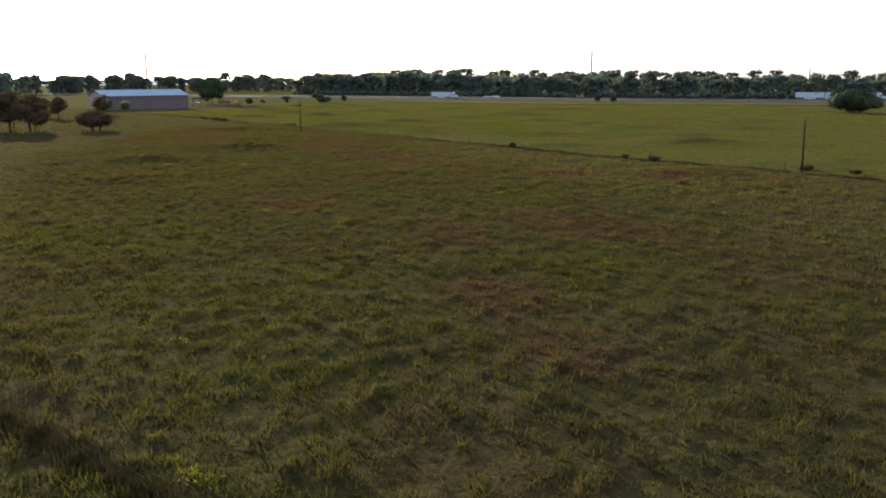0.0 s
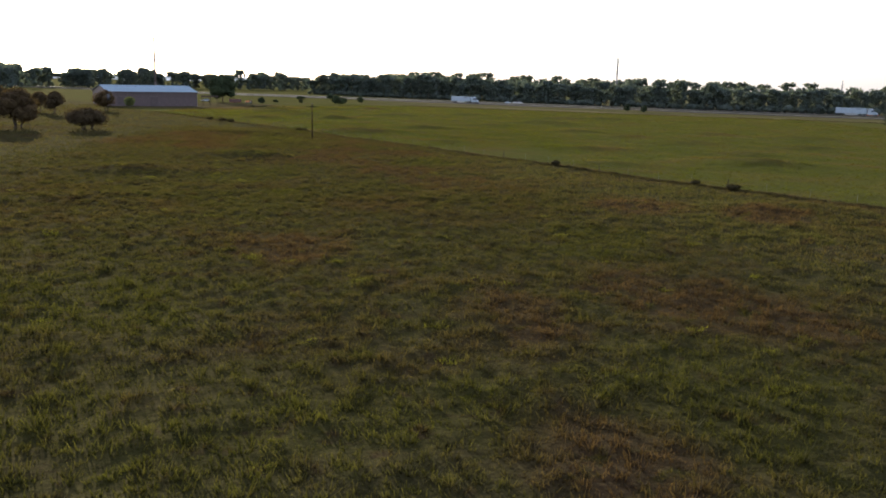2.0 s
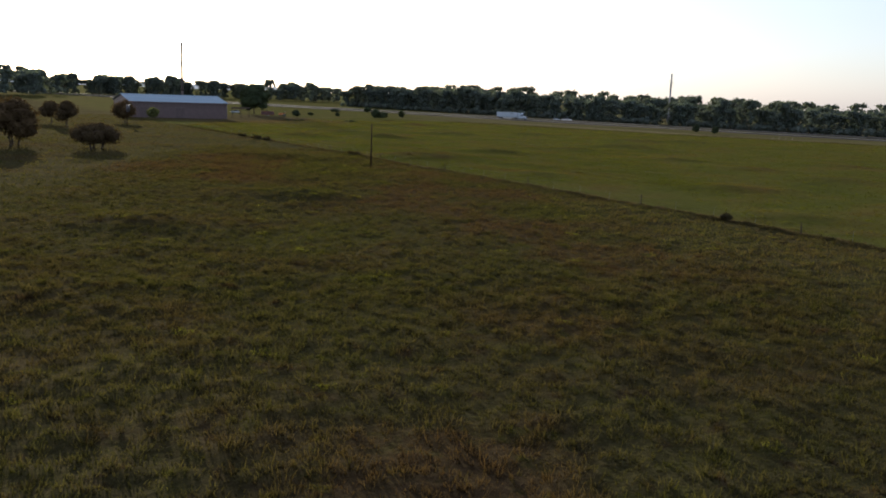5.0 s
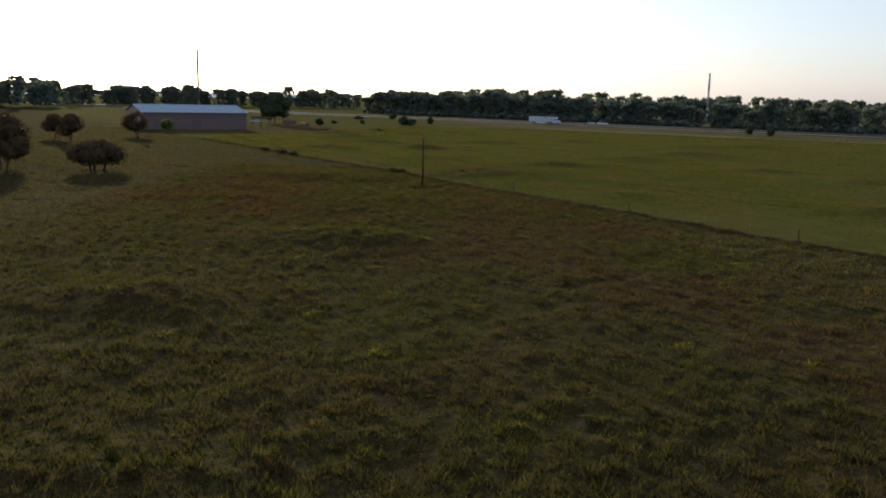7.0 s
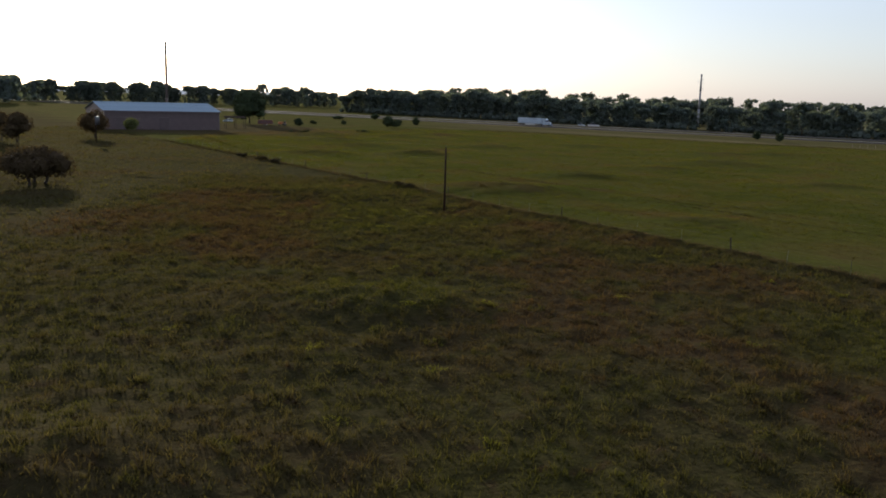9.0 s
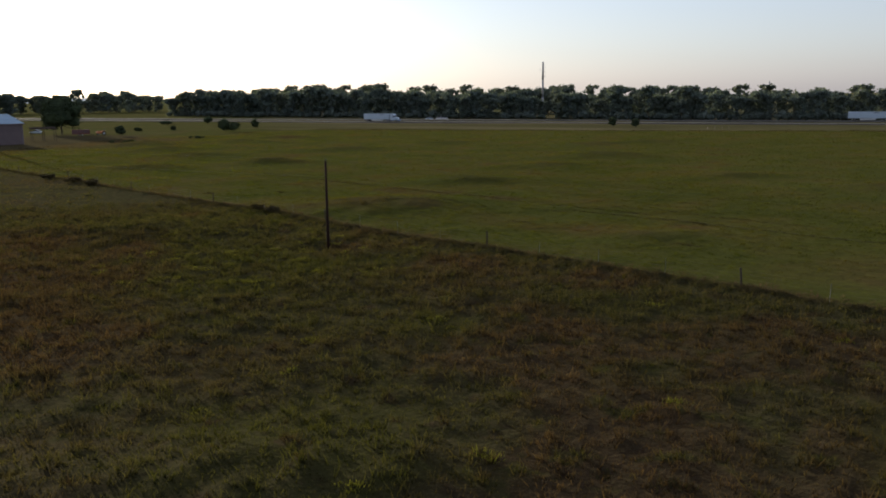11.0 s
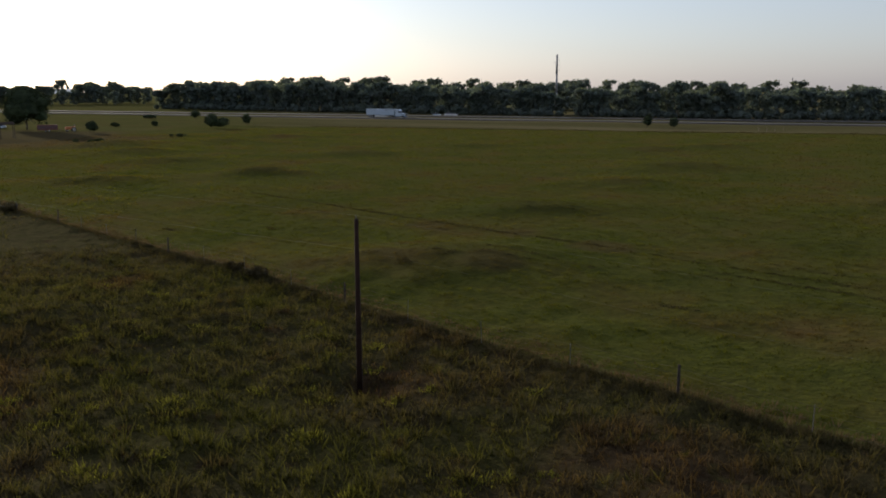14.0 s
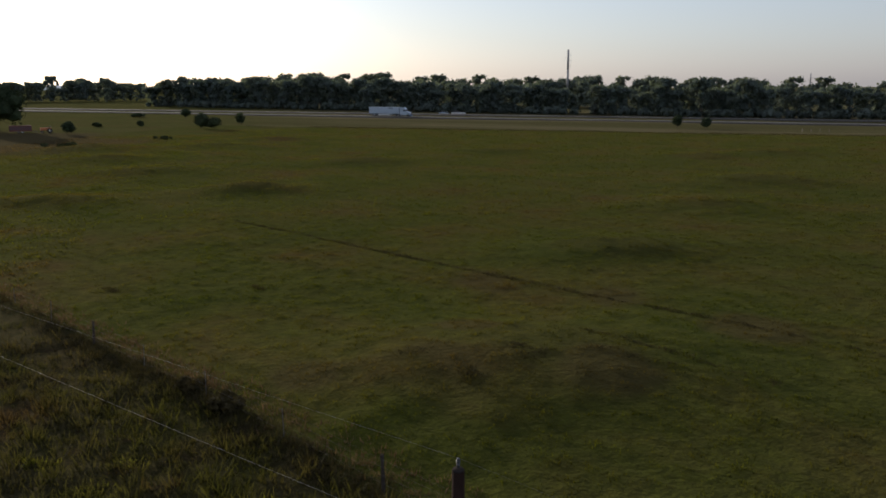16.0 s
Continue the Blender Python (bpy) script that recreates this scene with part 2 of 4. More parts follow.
# ---- building helpers ----
def link_mesh(name, verts, faces, mat, parent=None, smooth=False):
    me = bpy.data.meshes.new(name)
    me.from_pydata([tuple(v) for v in verts], [], faces)
    me.materials.append(mat)
    if smooth:
        me.polygons.foreach_set("use_smooth", np.ones(len(me.polygons), bool))
    me.update()
    ob = new(name, me)
    if parent:
        ob.parent = parent
    return ob


def part(name, bm, mat, parent, label="", smooth=False):
    me = bpy.data.meshes.new(name)
    bm.to_mesh(me)
    bm.free()
    me.materials.append(mat)
    if smooth:
        me.polygons.foreach_set("use_smooth", np.ones(len(me.polygons), bool))
    ob = new(name, me)
    ob.parent = parent
    return tagged(ob, label) if label else ob


def thing(name, m, label, category, group="", kind=""):
    ob = new(name)
    ob.empty_display_size = 0.5
    ob.matrix_basis = m
    return tagged(ob, label, category, group, kind)


def box(sx, sy, sz, x=0, y=0, z=0, bevel=0.0, bm=None, turn=None):
    """A box of that size whose base stands at x, y, z."""
    bm = bm or bmesh.new()
    made = bmesh.ops.create_cube(bm, size=1)["verts"]
    m = Matrix.Translation((x, y, z + sz / 2)) @ (turn or Matrix()) @ Matrix.Diagonal((sx, sy, sz, 1))
    bmesh.ops.transform(bm, matrix=m, verts=made)
    if bevel:
        edges = list({ed for v in made for ed in v.link_edges})
        bmesh.ops.bevel(bm, geom=edges, offset=bevel, segments=2, affect="EDGES", profile=0.6)
    return bm


def rod(a, b, ra, rb, sides=8, bm=None):
    """A tapered round bar from a to b."""
    bm = bm or bmesh.new()
    a, b = Vector(a), Vector(b)
    made = bmesh.ops.create_cone(bm, cap_ends=True, segments=sides, radius1=ra, radius2=rb, depth=(b - a).length)["verts"]
    m = Matrix.Translation((a + b) / 2) @ (b - a).to_track_quat("Z", "Y").to_matrix().to_4x4()
    bmesh.ops.transform(bm, matrix=m, verts=made)
    return bm


def profile(points, width, bm=None, bevel=0.0):
    """A side view in x and z, given width along y."""
    bm = bm or bmesh.new()
    a = [bm.verts.new((x, -width / 2, z)) for x, z in points]
    b = [bm.verts.new((x, width / 2, z)) for x, z in points]
    n = len(points)
    bm.faces.new(a)
    bm.faces.new(list(reversed(b)))
    for i in range(n):
        bm.faces.new((a[i], b[i], b[(i + 1) % n], a[(i + 1) % n]))
    bmesh.ops.recalc_face_normals(bm, faces=bm.faces)
    if bevel:
        bmesh.ops.bevel(bm, geom=list(bm.edges), offset=bevel, segments=2, affect="EDGES", profile=0.6)
    return bm


def tube(points, radius, sides=5):
    """Vertices and faces of a round bar along points."""
    pts = [Vector(p) for p in points]
    verts, faces = [], []
    for i, p in enumerate(pts):
        way = (pts[min(i + 1, len(pts) - 1)] - pts[max(i - 1, 0)]).normalized()
        q = way.to_track_quat("Z", "Y")
        r = radius[i] if isinstance(radius, (list, tuple)) else radius
        for k in range(sides):
            a = 2 * math.pi * k / sides
            verts.append(p + q @ Vector((math.cos(a) * r, math.sin(a) * r, 0)))
    for i in range(len(pts) - 1):
        for k in range(sides):
            faces.append((i * sides + k, i * sides + (k + 1) % sides, (i + 1) * sides + (k + 1) % sides, (i + 1) * sides + k))
    return verts, faces


def lattice(ix, iy, seed):
    h = (ix.astype(np.int64) * 374761393 + iy.astype(np.int64) * 668265263 + seed * 2147483647) & 0xFFFFFFFF
    h = ((h ^ (h >> 13)) * 1274126177) & 0xFFFFFFFF
    return ((h ^ (h >> 16)) & 0xFFFF) / 65535.0


def value_noise(x, y, seed=0):
    ix, iy = np.floor(x), np.floor(y)
    fx, fy = x - ix, y - iy
    fx, fy = fx * fx * (3 - 2 * fx), fy * fy * (3 - 2 * fy)
    a, b_ = lattice(ix, iy, seed), lattice(ix + 1, iy, seed)
    c, d = lattice(ix, iy + 1, seed), lattice(ix + 1, iy + 1, seed)
    return (a + (b_ - a) * fx) * (1 - fy) + (c + (d - c) * fx) * fy


def fbm(x, y, seed=0, octaves=3):
    out, amp, total = 0, 1.0, 0
    for k in range(octaves):
        out, total = out + amp * value_noise(x * 2**k, y * 2**k, seed + k), total + amp
        amp *= 0.5
    return out / total


def soft_step(v, a, b_):
    v = np.clip((v - a) / (b_ - a), 0, 1)
    return v * v * (3 - 2 * v)


# ---- the lie of the land ----
FENCE_AT, FENCE_WAY = np.array((36.0, 135.4)), np.array((-0.5546, 0.8321))
ROAD_AT, ROAD_WAY = np.array((25.0, 588.0)), np.array((0.80, -0.60))
ROAD_OUT = np.array((0.60, 0.80))
NEAR_FENCE_AT, NEAR_FENCE_WAY = np.array((-11.6, 26.8)), np.array((-0.761, 0.649))
# low earth mounds: x, y, radius, height
MOUNDS = [(-22, 248, 11, 0.8), (-38, 326, 8, 0.8), (-55, 357, 9, 0.6), (-66, 382, 9, 0.6), (-5, 277, 7, 0.7),
          (65, 368, 9, 0.6), (47, 365, 8, 0.5), (12, 386, 9, 0.5), (35, 322, 10, 0.7), (16, 303, 8, 0.45), (38, 272, 7, 0.4), (-48, 414, 10, 0.6), (-34, 440, 10, 0.6),
          (-62, 319, 8, 0.6), (-19, 368, 9, 0.6), (-75, 412, 11, 0.8), (0, 218, 5, 0.35), (100, 260, 10, 0.5), (30, 204, 8, 0.5), (57, 229, 8, 0.5),
          (76, 272, 8, 0.4), (83, 221, 8, 0.5), (47, 249, 7, 0.4), (60, 199, 7, 0.4), (56, 176, 8, 0.5), (27, 170, 6, 0.35)]
PASTURE_MOUNDS = [(-36, 171, 7, 0.75), (-46, 145, 6.5, 0.75), (-50, 235, 8, 0.4), (-42, 117, 8, 0.3),
                  (53, 181, 9, 0.5), (66, 132, 8, 0.5), (36, 116, 7, 0.4)]
# patches of dry, rust-brown grass: x, y, radius
DRY = [(-53, 211, 9), (-61, 228, 8), (-50, 195, 8), (-66, 206, 9), (-8, 150, 8), (-13, 165, 7), (-2, 138, 7), (-10, 182, 7), (20, 118, 7), (32, 112, 6), (15, 73, 8), (4, 51, 5), (7, 39, 4), (2, 70, 5), (-14.5, 91, 6), (10.5, 79, 5), (-21.6, 171, 7), (-21.6, 186, 7), (-19, 245.5, 3.4), (-26, 248, 3.0), (-1.5, 218.4, 1.6), (-19.5, 267, 2.5), (-11.4, 260.6, 3), (-6.5, 251.4, 3.5), (-23.4, 253.6, 2.2), (-45.5, 244, 2.5), (-47, 222, 4), (-21, 209, 4), (-12, 200, 4), (-33, 247.5, 2), (-30, 221, 2.2)]
LUSH = [(-15, 45, 14), (12, 58, 9), (26, 42, 10), (-26, 70, 12), (-10, 20, 12), (-38, 216, 4.5), (-33, 211, 4), (-27, 213, 3), (-43, 224, 4), (-34, 174, 7), (-21, 124, 2.5), (-36, 176, 5), (-5, 55, 7), (-8, 36, 8), (12, 95, 8), (-28, 140, 8), (-5, 165, 9), (-36, 237.5, 3.5), (-32, 236, 2.5), (-39, 243, 2.5), (-28, 256.5, 3), (-16.5, 257, 3), (-25, 191, 4), (-39, 205, 4)]


def fence_side(x, y):
    """Metres past the fence, on the hay field's side."""
    return (x - FENCE_AT[0]) * FENCE_WAY[1] - (y - FENCE_AT[1]) * FENCE_WAY[0]


def road_side(x, y):
    return (x - ROAD_AT[0]) * ROAD_OUT[0] + (y - ROAD_AT[1]) * ROAD_OUT[1]


def verge_side(x, y):
    """Metres past the field's far edge."""
    straight = (x + 20) * 0.51 + (y - 508.5) * 0.86
    west = (-88 - x) * 0.93 + (y - 465) * 0.35
    return np.maximum(straight, west) + 6 * (fbm(x * 0.03, y * 0.03, 31) - 0.5)


def covers(x, y):
    """How far pasture, field, verge, yard, dryness and lushness hold at places."""
    f = fence_side(x, y)
    field = soft_step(f + 1.2 * (fbm(x * 0.4, y * 0.4, 5) - 0.5), -0.3, 0.6)
    v = verge_side(x, y)
    verge = soft_step(v, -1, 2) * field * (0.15 + 0.85 * soft_step(x, -70, 0))
    yard = soft_step(45 - np.hypot((x + 122) * 0.8, (y - 445) * 0.75) + 22 * (fbm(x * 0.05, y * 0.05, 77) - 0.5), 0, 12) * 0.9
    dry = np.zeros_like(x)
    rough = fbm(x * 0.3, y * 0.3, 11) - 0.5
    for px, py, r in DRY:
        d = np.hypot(x - px, (y - py) * 0.8) / r + 1.1 * rough
        dry = np.maximum(dry, 0.85 * soft_step(1.15 - d, 0, 0.7))
    lush = np.zeros_like(x)
    for px, py, r in LUSH:
        d = np.hypot(x - px, y - py) / r + 1.2 * rough
        lush = np.maximum(lush, 0.7 * soft_step(1.15 - d, 0, 0.7))
    for mx, my, r, h in MOUNDS:
        d = np.hypot(x - mx, (y - my) * 1.2) / r + 0.9 * rough
        dry = np.maximum(dry, 0.34 * soft_step(1.0 - d, 0, 0.7))
    return field * (1 - 0.5 * verge), verge, yard, dry, lush


def height(x, y):
    f = fence_side(x, y)
    field = soft_step(f, -0.5, 1.0)
    z = 0.5 * (fbm(x * 0.02, y * 0.02, 3) - 0.5) * soft_step(np.hypot(x, y), 0, 60)
    uneven = 0.75 + 0.5 * fbm(x * 0.3, y * 0.3, 17)
    for mx, my, r, h in MOUNDS + PASTURE_MOUNDS:
        across = 1.7 if (mx, my, r, h) in PASTURE_MOUNDS else 1.5
        d2 = (((x - mx) / across) ** 2 + (y - my) ** 2) / r**2
        z = z + (1.1 if across > 1.6 else 1.5) * h * np.exp(-d2 * 2.0) * uneven
    # the tufts of the grazed pasture, and the shorter stubble of the hay field
    tuft = fbm(x * 1.45, y * 1.25, 7, 2)
    clump = fbm(x * 0.22, y * 0.22, 19, 2)
    near = soft_step(420 - np.hypot(x + 20, y - 160), 0, 150)
    z = z + near * (1 - field) * (0.52 * np.maximum(tuft - 0.38, 0) * (0.4 + clump) + 0.2 * clump)
    z = z + near * field * (0.15 * tuft + 0.4 * np.maximum(clump - 0.54, 0))
    # a shallow bank under the fence, with the track's ruts beyond it
    z = z + 0.18 * np.exp(-(f / 0.9) ** 2) - 0.10 * np.exp(-((f - 1.6) / 0.7) ** 2)
    # the trampled hollow round the pole's foot
    z = z - 0.75 * np.exp(-((x + 31) ** 2 + ((y - 220.2) * 1.25) ** 2) / 2.9)
    return z


def spaced(knots):
    """Grid lines between knots, each with its own step."""
    out = []
    for (a, step), (b_, _) in zip(knots, knots[1:]):
        out.append(np.linspace(a, b_, max(1, round((b_ - a) / step)), endpoint=False))
    return np.concatenate(out + [np.array([knots[-1][0]], float)])


def make_ground():
    gx = spaced([(-4000, 700), (-1200, 100), (-400, 20), (-160, 2.5), (-75, 0.9), (-56, 0.5), (40, 0.9), (70, 2.5), (240, 20), (600, 100), (1400, 650), (4000, 1)])
    gy = spaced([(-1500, 300), (-100, 20), (0, 2), (18, 0.6), (262, 0.7), (300, 1.2), (360, 2.2), (560, 6), (800, 40), (1200, 200), (2000, 600), (4500, 1)])
    x, y = np.meshgrid(gx, gy)
    x, y = x.ravel(), y.ravel()
    z = height(x, y)
    nx, ny = len(gx), len(gy)
    i = (np.arange(ny - 1)[:, None] * nx + np.arange(nx - 1)).ravel()
    quads = np.stack([i, i + 1, i + nx + 1, i + nx], 1).astype(np.int32)
    me = bpy.data.meshes.new("ground")
    me.vertices.add(len(x))
    me.vertices.foreach_set("co", np.stack([x, y, z], 1).astype(np.float32).ravel())
    me.loops.add(quads.size)
    me.loops.foreach_set("vertex_index", quads.ravel())
    me.polygons.add(len(quads))
    me.polygons.foreach_set("loop_start", np.arange(0, quads.size, 4, dtype=np.int32))
    me.update(calc_edges=True)
    me.polygons.foreach_set("use_smooth", np.ones(len(quads), bool))
    paint(me, x, y)
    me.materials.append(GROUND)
    return tagged(new("ground", me), "rolling grassland with brown pasture and green hay field", "ground", kind="structure")


def paint(me, x, y):
    for name, v in zip(("field", "verge", "yard", "dry", "lush"), covers(x, y)):
        a = me.attributes.new(name, "FLOAT", "POINT")
        a.data.foreach_set("value", v.astype(np.float32))


def ground_at(x, y):
    return float(height(np.array([float(x)]), np.array([float(y)]))[0])


ground = make_ground()
rng = np.random.default_rng(7)


def grass_blades(name, x, y, tall, wide, blades, mat, label, lean=0.5, pale=(0.0, 0.85)):
    """Tufts of single blades at places; one mesh."""
    n = len(x)
    k = n * blades
    bx, by = np.repeat(x, blades), np.repeat(y, blades)
    spread = np.repeat(wide * 5, blades)
    a = rng.uniform(0, 2 * np.pi, k)
    rr = np.sqrt(rng.uniform(0, 1, k)) * spread
    ox, oy = bx + np.cos(a) * rr, by + np.sin(a) * rr
    oz = height(ox, oy) - 0.03
    h = np.repeat(tall, blades) * rng.uniform(0.55, 1.15, k)
    w = np.repeat(wide, blades) * rng.uniform(0.7, 1.3, k)
    t = rng.uniform(0, 2 * np.pi, k)
    dx, dy = np.cos(t) * w / 2, np.sin(t) * w / 2
    lx, ly = np.cos(a) * h * lean * rng.uniform(0.2, 1, k), np.sin(a) * h * lean * rng.uniform(0.2, 1, k)
    v = np.empty((k, 3, 3))
    v[:, 0] = np.stack([ox - dx, oy - dy, oz], 1)
    v[:, 1] = np.stack([ox + dx, oy + dy, oz], 1)
    v[:, 2] = np.stack([ox + lx, oy + ly, oz + h], 1)
    me = bpy.data.meshes.new(name)
    me.vertices.add(3 * k)
    me.vertices.foreach_set("co", v.astype(np.float32).ravel())
    me.loops.add(3 * k)
    me.loops.foreach_set("vertex_index", np.arange(3 * k, dtype=np.int32))
    me.polygons.add(k)
    me.polygons.foreach_set("loop_start", np.arange(0, 3 * k, 3, dtype=np.int32))
    me.update(calc_edges=True)
    if mat is BLADES:
        paint(me, np.repeat(ox, 3), np.repeat(oy, 3))
        # foot and tip values set the painted shade and brightness along each blade
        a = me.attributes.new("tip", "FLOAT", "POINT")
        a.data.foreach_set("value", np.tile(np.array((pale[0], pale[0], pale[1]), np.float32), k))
    me.materials.append(mat)
    return tagged(new(name, me), label, "grass", kind="stuff")


# ---- highway beyond the field ----
def road_point(s, r, z=0.0):
    p = ROAD_AT + ROAD_WAY * s + ROAD_OUT * r
    return (p[0], p[1], z)


def road_strip(name, r0, r1, z, s0, s1, mat, label, category="road"):
    n = 60
    verts, faces = [], []
    for i in range(n + 1):
        s = s0 + (s1 - s0) * i / n
        verts += [road_point(s, r0, -0.5), road_point(s, r0, z), road_point(s, r1, z), road_point(s, r1, -0.5)]
    for i in range(n):
        for k in range(3):
            faces.append((4 * i + k, 4 * i + k + 1, 4 * i + k + 5, 4 * i + k + 4))
    return tagged(link_mesh(name, verts, faces, mat), label, category, kind="structure")


road_strip("road", -4.5, 5.5, 0.45, -700, 700, ASPHALT, "grey asphalt carriageway of a rural highway")
road_strip("road", 30, 40, 0.45, -700, 700, ASPHALT, "grey asphalt carriageway of a rural highway")
for r in (-4.0, 4.9, 30.5, 39.4):
    road_strip("road_line", r - 0.09, r + 0.09, 0.454, -700, 700, LINE_PAINT, "worn pale edge line on the asphalt", "road line")


# ---- trees ----
def crown_mesh(name, w, h, base, lobes, leaves, leaf, mat, seed, flat=0.8):
    """A spreading crown of many lobes."""
    r = np.random.default_rng(seed)
    ch = h - base
    centre = []
    for k in range(lobes):
        a, u = r.uniform(0, 2 * np.pi), r.uniform(0, 1)
        q = np.sqrt(r.uniform(0.0, 1))
        up = u**0.8
        wide = np.sqrt(max(0.05, 1 - (2 * up - 0.85) ** 2 * 0.75))
        size = r.uniform(0.20, 0.34) * min(w, ch * 1.6)
        centre.append((np.cos(a) * q * wide * (w / 2 - size * 0.7), np.sin(a) * q * wide * (w / 2 - size * 0.7),
                       base + size * 0.6 + up * (ch - size * 1.5), size))
    centre.append((0, 0, base + ch * 0.45, min(w, ch) * 0.36))
    return foliage(name, centre, base, leaves, leaf, mat, r, flat), centre


def wood_crown(name, w, h, base, lobes, leaves, leaf, mat, seed):
    """A tall forest crown that reaches nearly to the ground and breaks up into small heads at the top."""
    r = np.random.default_rng(seed)
    ch = h - base
    centre = []
    heads = [(r.uniform(-0.27, 0.27) * w, r.uniform(-0.27, 0.27) * w, r.uniform(0.64, 0.84), r.uniform(0.24, 0.34) * w) for _ in range(5)]
    for k in range(lobes):
        a, up = r.uniform(0, 2 * np.pi), r.uniform(0, 1)
        size = r.uniform(0.12, 0.2) * w
        if up > 0.34:
            hx, hy, at, wide = heads[k % 5]
            tilt = np.arccos(r.uniform(0.0, 1))
            x, y = hx + np.cos(a) * np.sin(tilt) * wide * 0.8, hy + np.sin(a) * np.sin(tilt) * wide * 0.8
            z = base + ch * at + np.cos(tilt) * (h - base - ch * at - size) * r.uniform(0.75, 1)
            size *= 1.12
        else:
            out = (w / 2 - size * 0.8) * r.uniform(0.5, 1)
            x, y, z = np.cos(a) * out, np.sin(a) * out, base + size * 0.5 + up * 2.0 * ch
        centre.append((x, y, z, size))
    centre += [(0, 0, base + ch * 0.25, w * 0.33), (0, 0, base + ch * 0.5, w * 0.33), (0, 0, base + ch * 0.68, w * 0.26)]
    return foliage(name, centre, base, leaves, leaf, mat, r, 1.0, 0.5, 0.5), centre


def foliage(name, centre, base, leaves, leaf, mat, r, flat, core=0.76, loose=0.24):
    """Each lobe is a rough core under a coat of small sprays of leaves that leave gaps at the outline."""
    verts, faces = [], []
    for cx, cy, cz, size in centre:
        bm = bmesh.new()
        bmesh.ops.create_icosphere(bm, subdivisions=1, radius=size * core)
        n0 = len(verts)
        for v in bm.verts:
            j = r.uniform(0.75, 1.2)
            verts.append((cx + v.co.x * j, cy + v.co.y * j, max(cz + v.co.z * j * flat, base * 0.7)))
        bm.verts.index_update()
        faces += [tuple(n0 + v.index for v in f.verts) for f in bm.faces]
        bm.free()
    weight = np.array([c[3] ** 2 for c in centre])
    pick = r.choice(len(centre), leaves, p=weight / weight.sum())
    c = np.array(centre)[pick]
    d = r.normal(size=(leaves, 3))
    d /= np.linalg.norm(d, axis=1)[:, None]
    rad = c[:, 3] * (core + loose * r.uniform(0, 1, leaves) ** 1.4)
    p = c[:, :3] + d * rad[:, None] * np.array((1, 1, flat))
    p[:, 2] = np.maximum(p[:, 2], base * 0.85)
    nrm = d + 0.9 * r.normal(size=(leaves, 3))
    nrm /= np.linalg.norm(nrm, axis=1)[:, None]
    u = np.cross(nrm, r.normal(size=(leaves, 3)))
    u /= np.linalg.norm(u, axis=1)[:, None]
    v = np.cross(nrm, u)
    s = leaf * r.uniform(0.55, 1.3, leaves)[:, None]
    n0 = len(verts)
    corners = np.stack([p - u * s * 0.5, p + v * s * 0.42 + nrm * s * 0.1, p + u * s * 0.6, p - v * s * 0.4 + nrm * s * 0.12], 1).reshape(-1, 3)
    verts += [tuple(q) for q in corners]
    faces += [(n0 + 4 * k, n0 + 4 * k + 1, n0 + 4 * k + 2, n0 + 4 * k + 3) for k in range(leaves)]
    me = bpy.data.meshes.new(name)
    me.from_pydata(verts, [], faces)
    me.materials.append(mat)
    return me


def trunk_mesh(name, h, base, centre, stems, thick, spread, seed):
    r = np.random.default_rng(seed + 99)
    verts, faces = [], []

    def add(points, radii, sides=7):
        v, f = tube(points, radii, sides)
        n = len(verts)
        verts.extend(v)
        faces.extend(tuple(n + i for i in q) for q in f)

    for k in range(stems):
        a = 2 * math.pi * k / stems + r.uniform(0, 1)
        foot = spread * (0.0 if stems == 1 else 1.0)
        x, y = math.cos(a) * foot * r.uniform(0.5, 1.1), math.sin(a) * foot * r.uniform(0.5, 1.1)
        t = thick * r.uniform(0.8, 1.15)
        top = base + (h - base) * 0.45
        mid = (x * 1.15 + r.uniform(-0.2, 0.2), y * 1.15 + r.uniform(-0.2, 0.2), base * 0.6)
        end = (x * 1.4, y * 1.4, top)
        add([(x * 1.02, y * 1.02, -0.35), (x, y, 0.25), mid, (x * 1.3, y * 1.3, base * 1.1 + 0.2), end], [t * 1.5, t, t * 0.85, t * 0.7, t * 0.3], 8)
        for cx, cy, cz, size in centre[k::max(stems, 1)][:6]:
            fork = Vector(mid).lerp(Vector(end), r.uniform(0.15, 0.7))
            tip = Vector((cx, cy, cz))
            bend = fork.lerp(tip, 0.5) + Vector((0, 0, -0.08 * (tip - fork).length))
            add([fork, bend, tip], [t * 0.45, t * 0.3, t * 0.1], 5)
    me = bpy.data.meshes.new(name)
    me.from_pydata([tuple(v) for v in verts], [], faces)
    me.materials.append(BARK)
    me.polygons.foreach_set("use_smooth", np.ones(len(me.polygons), bool))
    return me


def tree(x, y, h, w, base, label, seed, mat=FOLIAGE, lobes=12, leaves=1800, leaf=0.5, stems=1, thick=0.25, spread=0.8, name="tree", category="tree", group="", turn=0):
    z = ground_at(x, y) - 0.05
    ob = thing(name, pose(x, y, z, 0, 0, turn), label, category, group)
    me, centre = crown_mesh("crown", w, h, base, lobes, leaves, leaf, mat, seed)
    for nm, data in (("crown", me), ("trunk", trunk_mesh("trunk", h, base, centre, stems, thick, spread, seed))):
        o = new(nm, data)
        o.parent = ob
    return ob


